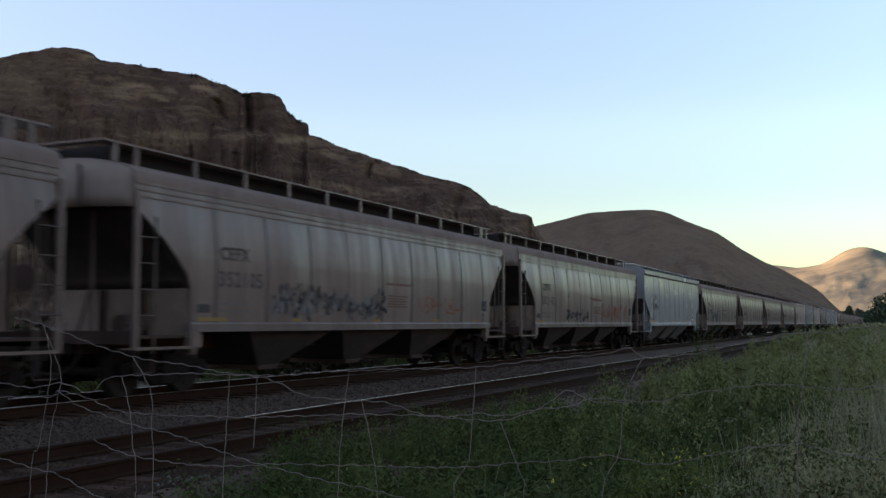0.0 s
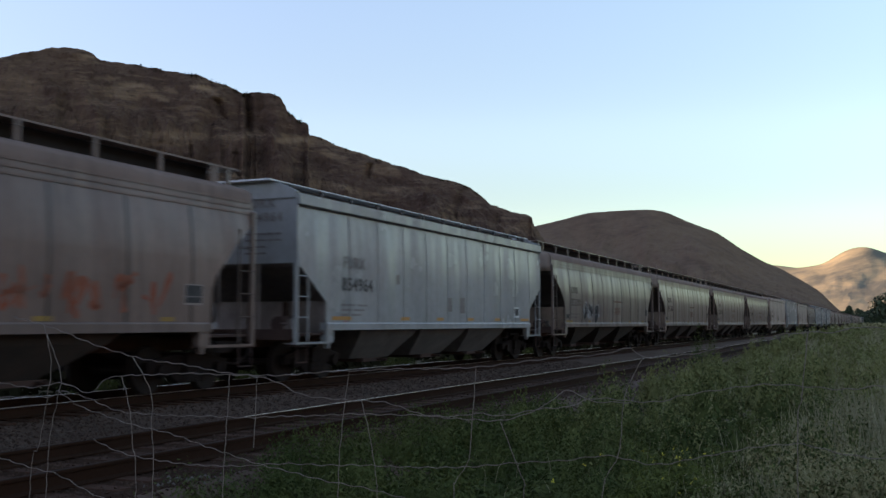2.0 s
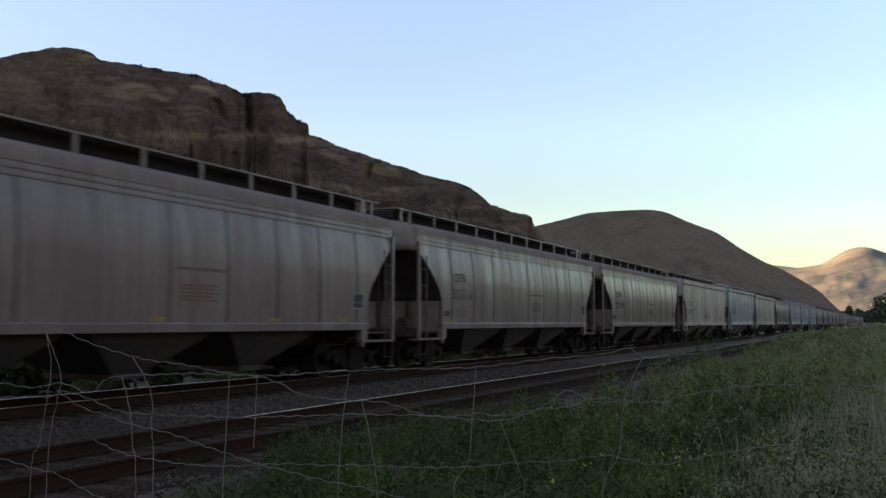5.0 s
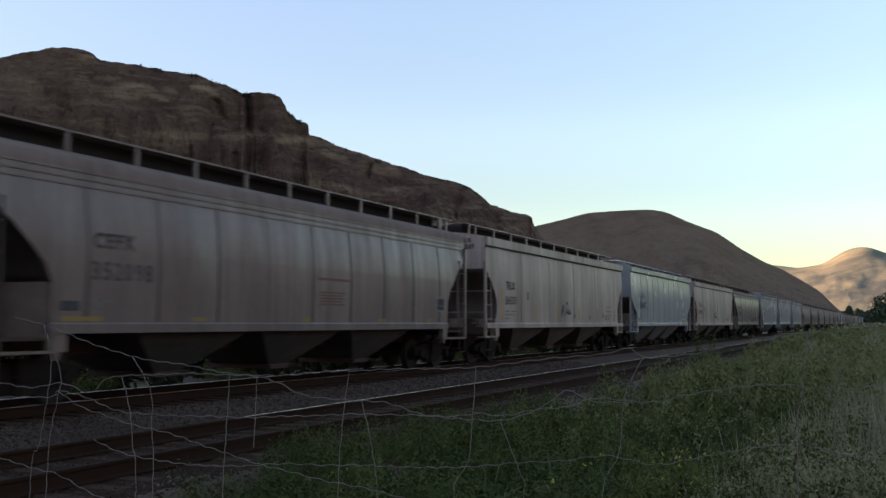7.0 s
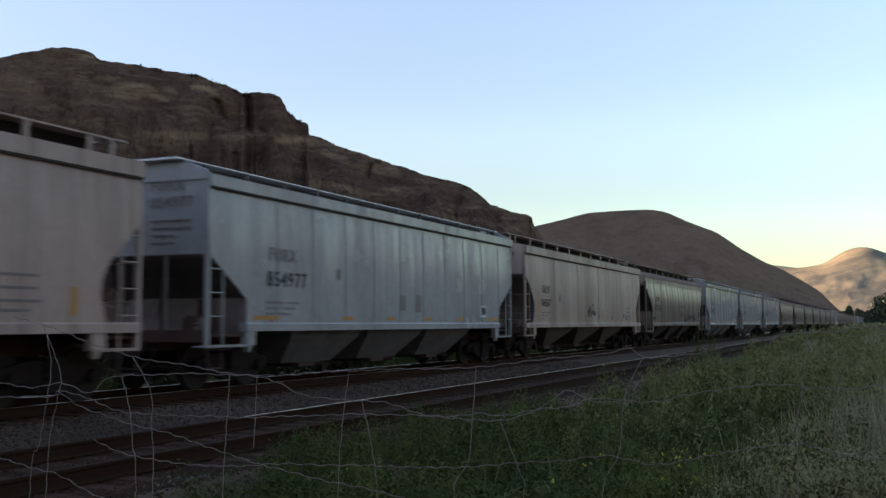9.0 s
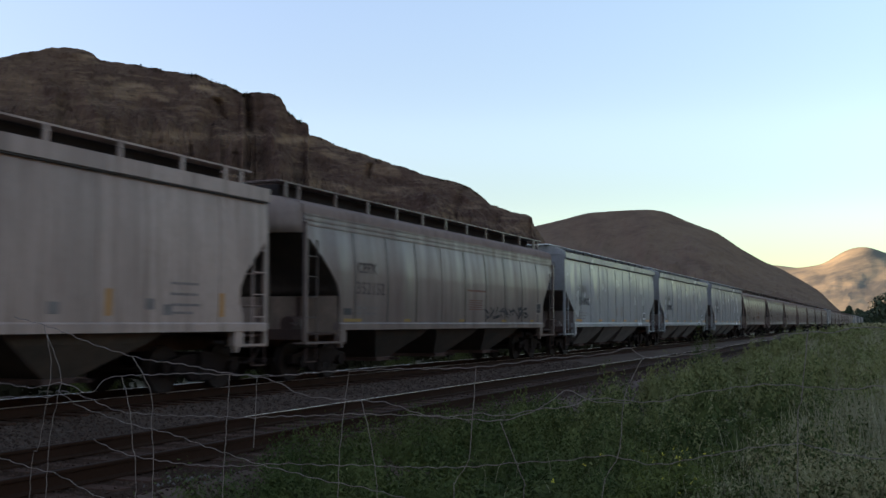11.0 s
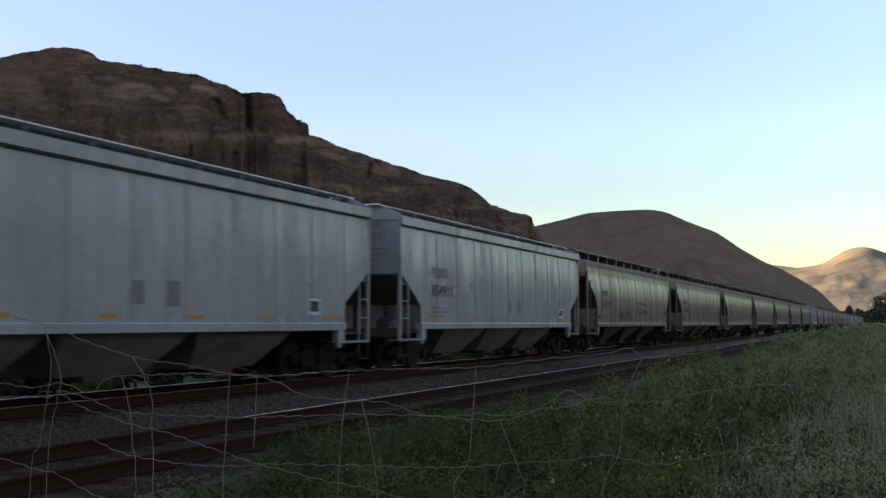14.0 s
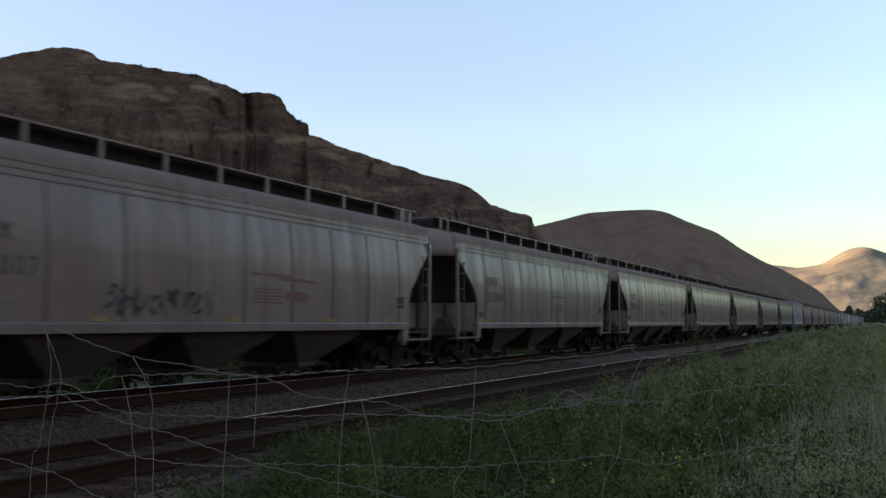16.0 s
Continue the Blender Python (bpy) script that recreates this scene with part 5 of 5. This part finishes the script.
def make_weeds():
    rng = np.random.default_rng(11)
    verts, faces = [], []
    pale_v, pale_f, mid_v, mid_f = [], [], [], []
    # bushy mounds: dark green along the ballast, more and more olive leaves towards the fence and farther up the line
    for i in range(900):
        y = 6.5 + 84 * rng.random() ** 1.6
        x = -5.9 + 7.9 * rng.random() ** 0.85
        patchy = noise.noise(Vector((x * 0.5, y * 0.14, 2.0)))
        share = 0.15 + 0.65 * (x + 1.3) / 1.3 + 0.5 * patchy + rng.normal(0, 0.15)
        share *= 1.0 if x > -2.6 else 0.2
        share = 0.0 if share < 0.15 else min(0.85, share)
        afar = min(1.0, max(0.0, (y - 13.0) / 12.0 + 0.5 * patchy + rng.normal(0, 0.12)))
        z = ground_z(x, y)
        edge = min(1.0, 0.55 + (x + 5.9) / 1.6)
        swell = min(1.0, max(0.0, 0.55 + 1.7 * noise.noise(Vector((x * 0.75, y * 0.45, 6.0)))))
        h = max(0.22, (weed_top(y) - z) * (0.35 + 0.65 * swell) * rng.uniform(0.8, 1.08) * edge)
        r = rng.uniform(0.3, 0.62) * (0.7 + 0.3 * edge)
        n = 4 if y < 40 else 3
        count = int(600 if y < 10 else 400 if y < 14 else 240 if y < 30 else 130)
        for k in range(n):
            a, q = rng.uniform(0, math.tau), r * 0.7 * rng.random() ** 0.5
            where = (x + q * math.cos(a), y + q * math.sin(a), z - 0.05)
            rk, hk = r * rng.uniform(0.4, 0.7), h * rng.uniform(0.6, 1.1)
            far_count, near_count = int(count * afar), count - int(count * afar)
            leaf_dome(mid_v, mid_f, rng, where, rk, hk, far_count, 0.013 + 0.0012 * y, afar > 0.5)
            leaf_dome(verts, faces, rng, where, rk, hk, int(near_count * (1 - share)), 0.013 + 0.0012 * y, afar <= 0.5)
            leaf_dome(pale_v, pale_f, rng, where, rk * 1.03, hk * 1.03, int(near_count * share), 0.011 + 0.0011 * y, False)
    # the leafy edge that leans over the ballast shoulder
    for i in range(120):
        y = 7.4 + 10.0 * rng.random() ** 1.2
        x = -5.45 - 0.95 * rng.random() ** 1.3 + 0.03 * (y - 8)
        leaf_dome(verts, faces, rng, (x, y, -0.62), rng.uniform(0.2, 0.36), rng.uniform(0.40, 0.62) * (0.9 if y < 8.6 else 1.3), 520, 0.011 + 0.0009 * y)
    for i in range(9):
        x, y = rng.uniform(-6.6, -5.7), rng.uniform(5.2, 8.0)
        leaf_dome(verts, faces, rng, (x, y, -0.55), rng.uniform(0.12, 0.25), rng.uniform(0.2, 0.42), 260, 0.018)
    # low ground cover between them
    for i in range(900):
        y = 6.5 + 40 * rng.random() ** 1.5
        x = rng.uniform(-5.9, 2.0)
        leaf_cloud(verts, faces, rng, (x, y, ground_z(x, y) - 0.03), rng.uniform(0.15, 0.35), rng.uniform(0.12, 0.34), 48, 0.014 + 0.0009 * y)
    verts, pale_v, faces, pale_f = pale_v, verts, pale_f, faces
    for i in range(420):
        y = 85 + 210 * rng.random() ** 1.3
        x = rng.uniform(-5.6, 3.0)
        z = ground_z(x, y)
        leaf_cloud(verts, faces, rng, (x, y, z - 0.05), rng.uniform(0.5, 1.2), max(0.4, (weed_top(y) - z) * rng.uniform(0.7, 1.2)), 110, 0.09 + 0.0006 * y)
    # tall stalks that stand up before the train, farther on
    for x, y, h in ((-6.0, 36.0, 2.2), (-5.8, 37.2, 1.9), (-5.9, 34.6, 1.5), (-5.6, 52.0, 1.7), (-5.5, 60.0, 1.9), (-5.2, 66.0, 1.6)):
        leaf_cloud(pale_v, pale_f, rng, (x, y, -0.65), 0.42, h, 420, 0.032)
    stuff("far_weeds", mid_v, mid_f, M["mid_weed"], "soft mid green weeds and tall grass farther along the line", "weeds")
    # yellow-green flowering plants by the fence
    bloom_v, bloom_f = [], []
    for i in range(16):
        x, y = rng.normal(-2.0, 0.32), rng.uniform(8.6, 10.6)
        leaf_dome(bloom_v, bloom_f, rng, (x, y, ground_z(x, y) - 0.03), rng.uniform(0.14, 0.26), rng.uniform(0.35, 0.6), 600, 0.016)
    stuff("flowering_weeds", bloom_v, bloom_f, M["bloom"], "yellow-green flowering weeds by the fence", "weeds")
    stuff("olive_weeds", verts, faces, M["pale_weed"], "olive green weeds and grass tussocks beside the fence", "weeds")
    verts, faces = pale_v, pale_f
    # round the place where the camera stands
    for i in range(500):
        x, y = rng.uniform(-4.6, 9.0), rng.uniform(-9.0, 6.5)
        if abs(x) + abs(y) < 1.0:
            continue
        leaf_cloud(verts, faces, rng, (x, y, ground_z(x, y) - 0.03), rng.uniform(0.15, 0.4), rng.uniform(0.1, 0.35), 30, 0.03)
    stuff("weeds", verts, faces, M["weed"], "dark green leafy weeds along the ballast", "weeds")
    verts, faces = [], []
    for i in range(80000):
        y = 6.0 + 90 * rng.random() ** 1.9
        x = rng.uniform(-4.2, 2.2)
        dens = min(1.0, max(0.01, (x + 1.9) / 2.2, (y - 26) / 60)) * (0.75 + 1.1 * noise.noise(Vector((x * 0.7, y * 0.25, 9.0))))
        if rng.random() > dens * (1.5 if y < 20 else 1.0):
            continue
        z = ground_z(x, y)
        h = rng.uniform(0.3, 0.8) * max(0.35, weed_top(y) - z)
        a = rng.uniform(0, math.tau)
        lean = rng.uniform(0.05, 0.5) * h
        w = 0.0024 + 0.0002 * y
        dx, dy = math.cos(a), math.sin(a)
        o = len(verts)
        b = rng.uniform(0, math.tau)
        ex, ey = math.cos(b) * w, math.sin(b) * w
        mx, my = x + dx * lean * 0.3, y + dy * lean * 0.3
        verts += [(x - ex, y - ey, z), (x + ex, y + ey, z), (mx + ex * 0.8, my + ey * 0.8, z + h * 0.6), (mx - ex * 0.8, my - ey * 0.8, z + h * 0.6), (x + dx * lean, y + dy * lean, z + h)]
        faces += [(o, o + 1, o + 2, o + 3), (o + 3, o + 2, o + 4)]
    stuff("dry_grass", verts, faces, M["straw"], "thin yellow-green dry grass stems", "grass")
    # pale seed heads standing out of the weeds
    verts, faces = [], []
    for i in range(28):
        y = 9 + 45 * rng.random() ** 1.5
        x = rng.uniform(-2.6, 0.6)
        z = ground_z(x, y)
        h = (weed_top(y) - z) * rng.uniform(0.7, 1.15)
        leaf_cloud(verts, faces, rng, (x, y, z + h * 0.55), 0.02 + 0.001 * y, h * 0.5, 26, 0.012 + 0.0006 * y)
    stuff("seed_heads", verts, faces, M["pale_weed"], "pale seed heads standing out of the weeds", "weeds")
    verts, faces = [], []
    for i in range(20):
        c = (rng.normal(-2.0, 0.3), rng.uniform(8.5, 10.6))
        z = ground_z(*c) + rng.uniform(0.4, 0.66)
        leaf_cloud(verts, faces, rng, (c[0], c[1], z), 0.03, 0.04, 5, 0.012)
    stuff("yellow_flowers", verts, faces, M["flower"], "small yellow weed flowers", "flowers")


def make_bush(x, y, r, h, seed, mat):
    rng = np.random.default_rng(seed)
    verts, faces = [], []
    for i in range(9):
        a, q = rng.uniform(0, math.tau), r * 0.6 * rng.random() ** 0.5
        leaf_cloud(verts, faces, rng, (x + q * math.cos(a), y + q * math.sin(a), ground_z(x, y) - 0.05), r * 0.5, h * rng.uniform(0.6, 1.05), 420, 0.03)
    root = new("bush")
    tagged(root, "bright yellow-green bush beyond the rails", "bush", "bushes beyond the line")
    me = bpy.data.meshes.new("foliage")
    me.from_pydata(verts, [], faces)
    me.materials.append(mat)
    ob = new("foliage", me)
    ob.parent = root
    for i in range(5):
        bm = bmesh.new()
        a = rng.uniform(0, math.tau)
        tube(bm, [(x, y, ground_z(x, y) - 0.1), (x + r * 0.4 * math.cos(a), y + r * 0.4 * math.sin(a), ground_z(x, y) + h * 0.6)], 0.02, 5, 0.006)
        part("stem", bm, M["bark"], root)


def make_scrub():
    """Dark scrub added beyond the train, so that the view under the cars stays dark."""
    rng = np.random.default_rng(31)
    verts, faces = [], []
    for i in range(900):
        y = 3 + 150 * rng.random() ** 1.5
        x = rng.uniform(-33, -19.5)
        leaf_cloud(verts, faces, rng, (x, y, ground_z(x, y) - 0.1), rng.uniform(0.5, 1.1), rng.uniform(1.2, 2.6), 46, 0.20)
    stuff("scrub", verts, faces, M["scrub"], "dark dense scrub added beyond the line to darken the view under the cars", "scrub")


def make_ridge_scrub():
    """Small dark bushes that break the skyline of the mesa."""
    rng = np.random.default_rng(41)
    verts, faces = [], []
    az_t, el_t = [p[0] for p in MESA], [p[1] for p in MESA]
    for i in range(150):
        a = rng.uniform(-41, -19)
        el_a = lerp_table(a, az_t, el_t)
        r = 620 + rng.uniform(-3, 1)
        z = 620 * math.tan(radians(el_a)) + EYE_Z - 2.7
        h = rng.uniform(0.4, 1.5) * (1.0 if a < -31.5 else 0.6)
        leaf_cloud(verts, faces, rng, (r * math.sin(radians(a)), r * math.cos(radians(a)), z), h * 0.9 + 0.3, h + 2.2, 60, 0.3)
    stuff("ridge_scrub", verts, faces, M["scrub"], "small dark bushes along the mesa's edge", "scrub")


def make_tree(x, y, h, r, seed, slim=1.0):
    rng = np.random.default_rng(seed)
    z0 = ground_z(x, y) - 0.2
    root = tagged(new("tree"), "dark green leafy tree beside the far line", "tree", "trees down the valley")
    bm = bmesh.new()
    tube(bm, [(x, y, z0), (x + 0.1, y, z0 + h * 0.35), (x, y + 0.1, z0 + h * 0.85)], h * 0.03, 8, h * 0.006)
    for i in range(7):
        a, q = rng.uniform(0, math.tau), rng.uniform(0.25, 0.7)
        tube(bm, [(x, y, z0 + h * q), (x + r * 0.35 * math.cos(a), y + r * 0.35 * math.sin(a), z0 + h * (q + 0.1)), (x + r * 0.7 * math.cos(a), y + r * 0.7 * math.sin(a), z0 + h * (q + 0.16))], h * 0.012, 5, h * 0.003)
    part("trunk", bm, M["bark"], root)
    verts, faces = [], []
    for i in range(34):
        a, q, v = rng.uniform(0, math.tau), rng.random() ** 0.6, rng.random()
        rr = r * slim * q * math.sin(math.pi * (0.15 + 0.8 * v)) 
        leaf_cloud(verts, faces, rng, (x + rr * math.cos(a), y + rr * math.sin(a), z0 + h * (0.12 + 0.72 * v)), r * 0.36, h * 0.22, 90, h * 0.034)
    me = bpy.data.meshes.new("crown")
    me.from_pydata(verts, [], faces)
    me.materials.append(M["tree_leaf"])
    ob = new("crown", me)
    ob.parent = root


# ---- fence ----
FENCE_O, FENCE_D = (-0.962, 2.192), (0.9994, 0.0341)


def wire(root, pts, name="wire", r=0.00135, crimp=0.004, seed=0):
    """A bent wire through (along the fence, height) points, with the small crimps of woven fencing."""
    rnd = random.Random(seed)
    fine = []
    ph = rnd.uniform(0, 6)
    for i in range(len(pts) - 1):
        p0, p1, p2, p3 = (Vector(pts[max(0, min(len(pts) - 1, i + d))]) for d in (-1, 0, 1, 2))
        n = max(2, int((p2 - p1).length / 0.012))
        for s in np.linspace(0, 1, n, endpoint=i == len(pts) - 2):
            fine.append(0.5 * ((2 * p1) + (p2 - p0) * s + (2 * p0 - 5 * p1 + 4 * p2 - p3) * s * s + (3 * p1 - p0 - 3 * p2 + p3) * s ** 3))
    length, out = 0.0, []
    for i, p in enumerate(fine):
        length += (p - fine[i - 1]).length if i else 0
        c = crimp * (math.sin(length * 118 + ph + 1.5 * math.sin(length * 9 + ph)) + 0.5 * math.sin(length * 31 + 2 * ph))
        out.append((FENCE_O[0] + FENCE_D[0] * p.x + rnd.uniform(-0.001, 0.001), FENCE_O[1] + FENCE_D[1] * p.x + c, p.y + (c if name == "line_wire" else 0.0)))
    bm = bmesh.new()
    tube(bm, out, r, 5)
    return part(name, bm, M["wire"], root)


def make_fence():
    root = tagged(new("wire_fence"), "bent and sagging galvanised woven wire fence", "fence")
    line = lambda pts, s: wire(root, pts, "line_wire", 0.0010, 0.0016, s)
    stay = lambda pts, s: wire(root, pts, "stay_wire", 0.00095, 0.0012, s)
    line([(-1.320, 1.376), (-1.207, 1.355), (-1.078, 1.316), (-0.906, 1.271), (-0.741, 1.251), (-0.592, 1.231), (-0.465, 1.216), (-0.368, 1.179), (-0.257, 1.173),
          (-0.149, 1.168), (-0.046, 1.143), (0.083, 1.135), (0.153, 1.139), (0.235, 1.166), (0.303, 1.209), (0.354, 1.188), (0.443, 1.185)], 1)
    line([(-1.6, 1.2), (-1.431, 1.199), (-1.263, 1.179), (-1.141, 1.193), (-1.042, 1.169), (-0.993, 1.205), (-0.935, 1.217), (-0.705, 1.228), (-0.481, 1.227), (-0.255, 1.243),
          (-0.043, 1.252), (0.087, 1.257), (0.211, 1.274), (0.370, 1.290), (0.447, 1.305), (0.471, 1.284), (0.581, 1.295), (0.665, 1.314), (0.779, 1.339),
          (0.868, 1.341), (0.911, 1.352), (0.985, 1.349), (1.3, 1.35)], 2)
    line([(-1.6, 1.14), (-1.433, 1.150), (-1.182, 1.154), (-1.151, 1.174), (-1.043, 1.153), (-0.976, 1.132), (-0.891, 1.119), (-0.708, 1.118), (-0.518, 1.121), (-0.289, 1.135),
          (-0.135, 1.141), (0.012, 1.141), (0.084, 1.151), (0.153, 1.147), (0.235, 1.166), (0.302, 1.173), (0.367, 1.192), (0.493, 1.189), (0.555, 1.203),
          (0.639, 1.220), (0.720, 1.231), (0.810, 1.229), (0.886, 1.226), (0.981, 1.233), (1.3, 1.22)], 3)
    line([(-1.151, 1.174), (-1.063, 1.129), (-0.892, 1.089), (-0.746, 1.064), (-0.623, 1.032), (-0.488, 1.003), (-0.357, 0.981), (-0.170, 0.957), (-0.022, 0.933), (0.2, 0.9)], 4)
    line([(-1.026, 1.045), (-0.969, 1.024), (-0.838, 1.000), (-0.624, 0.993), (-0.454, 1.007), (-0.292, 1.013), (-0.138, 1.018), (0.009, 1.022), (0.150, 1.038),
          (0.286, 1.053), (0.390, 1.067), (0.490, 1.055), (0.575, 1.070), (0.647, 1.088), (0.705, 1.102), (0.795, 1.110), (0.861, 1.098), (0.978, 1.089), (1.3, 1.1)], 5)
    line([(-1.6, 1.0), (-1.437, 0.995), (-1.238, 0.956), (-1.147, 0.945), (-1.030, 0.900), (-0.879, 0.869), (-0.5, 0.82), (0.2, 0.80), (1.3, 0.9)], 6)
    stay([(-1.207, 1.355), (-1.179, 1.252), (-1.188, 1.157), (-1.216, 1.013), (-1.238, 0.956), (-1.25, 0.5)], 7)
    stay([(-1.197, 1.331), (-1.144, 1.221), (-1.151, 1.158), (-1.175, 1.046), (-1.182, 0.935), (-1.19, 0.45)], 8)
    stay([(-0.900, 1.271), (-0.837, 1.174), (-0.833, 1.076), (-0.825, 0.963), (-0.83, 0.4)], 9)
    stay([(-0.935, 1.217), (-0.904, 1.122), (-0.893, 1.028), (-0.881, 0.952), (-0.87, 0.5)], 10)
    stay([(-0.592, 1.228), (-0.598, 1.114), (-0.608, 0.887), (-0.61, 0.4)], 11)
    stay([(-0.510, 1.221), (-0.517, 1.045)], 12)
    stay([(-0.247, 1.244), (-0.263, 1.133), (-0.274, 1.014), (-0.276, 0.909), (-0.28, 0.4)], 13)
    stay([(-0.215, 1.172), (-0.194, 1.101), (-0.176, 1.005), (-0.171, 0.916), (-0.17, 0.45)], 14)
    stay([(0.083, 1.259), (0.074, 1.151), (0.064, 1.044), (0.030, 0.989), (0.028, 0.929), (0.03, 0.4)], 15)
    stay([(0.143, 1.133), (0.184, 1.031), (0.200, 0.993), (0.196, 0.941), (0.19, 0.45)], 16)
    stay([(0.471, 1.285), (0.431, 1.200), (0.415, 1.074), (0.374, 0.953), (0.36, 0.45)], 17)
    stay([(0.813, 1.341), (0.798, 1.210), (0.787, 1.104), (0.78, 0.45)], 18)
    # fence posts outside the view carry it
    for u in (-2.2, 2.4):
        bm = bmesh.new()
        px, py = FENCE_O[0] + FENCE_D[0] * u, FENCE_O[1] + FENCE_D[1] * u
        tube(bm, [(px, py, -0.9), (px, py, 1.5)], 0.035, 8)
        part("post", bm, M["bark"], root)
    return root


# ---- build ----
make_ground()
# out of view, added so its sunlit face throws warm light on the cars
hill("east_ridge", "unseen sunlit ridge added across the valley to return warm light", M["far_hill"], EAST, 1000, 450, 1800, 1.0, 20, 6.0, seed=3.1)
# out of view, added to hide the bright horizon from the glossy car sides
hill("side_spur", "unseen brown spur added to darken reflections in the car sides", M["mid_hill"], SPUR, 820, 500, 1100, 0.8, 20, 4.0, seed=5.5)
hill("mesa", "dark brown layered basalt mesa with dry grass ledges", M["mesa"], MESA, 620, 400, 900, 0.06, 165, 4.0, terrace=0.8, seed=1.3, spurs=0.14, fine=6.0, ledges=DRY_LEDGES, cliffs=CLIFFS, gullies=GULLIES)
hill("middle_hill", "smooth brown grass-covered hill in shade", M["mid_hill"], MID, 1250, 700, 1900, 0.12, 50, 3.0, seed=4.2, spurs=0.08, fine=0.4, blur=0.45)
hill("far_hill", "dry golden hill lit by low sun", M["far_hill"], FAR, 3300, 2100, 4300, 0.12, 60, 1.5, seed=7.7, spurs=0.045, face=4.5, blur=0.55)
# out of view, added to block the low sun from valley and middle hill
hill("west_ridge", "unseen ridge added behind the mesa to shade the valley", M["mid_hill"], WEST, 2200, 1300, 3000, 1.0, 20, 10.0, seed=2.2)
make_ballast()
make_track("main_track", TRAIN_X, "rusty rails on timber ties under the train", -6, 130)
make_track("siding_track", SIDING_X, "rusty rails with bright tops on timber ties", -6, 130)
make_train()
make_fence()
make_weeds()
make_scrub()
for i in range(6):
    make_bush(-17.9 - 0.4 * (i % 3), 9.5 + 8.4 * i + 1.9 * (i % 2), 0.9 + 0.25 * (i % 3), 0.8 + 0.3 * ((i * 5) % 4) / 3, 60 + i, M["bush"])
make_tree(0.9, 190, 6.8, 4.2, 71)
make_tree(4.6, 205, 7.8, 4.5, 72)
make_tree(-19.0, 610, 11.5, 4.6, 73, 0.7)
for i in range(9):
    make_tree(-25.0 + 2.6 * i + (5.0 if i > 1 else 0.0), 630 + 15 * (i % 3), 8.0 + 1.5 * (i % 3), 5.5, 80 + i)
make_ridge_scrub()


def motions():
    for car, y, kind, deco in CARS:
        walk(car, [(t, pose(TRAIN_X, y - SPEED * t, 0)) for t in (0.0, 8.0, SECONDS)])
    # the wheels roll: the leading and the trailing wheelset of a truck are keyed once each, all others share those keys
    turn = math.degrees(SPEED / WHEEL_R)
    first = {}
    for car, y, kind, deco in CARS:
        for w in car.children_recursive:
            if not w.name.startswith("wheelset"):
                continue
            e = round(w.location.y, 2)
            if e not in first:
                first[e] = w
                walk(w, [(i / FPS, pose(0, e, WHEEL_R, turn * i / FPS)) for i in range(frame(SECONDS))])
            elif w.animation_data is None:
                w.rotation_mode = "QUATERNION"
                w.animation_data_create()
                w.animation_data.action = first[e].animation_data.action
                w.animation_data.action_slot = first[e].animation_data.action_slot


motions()
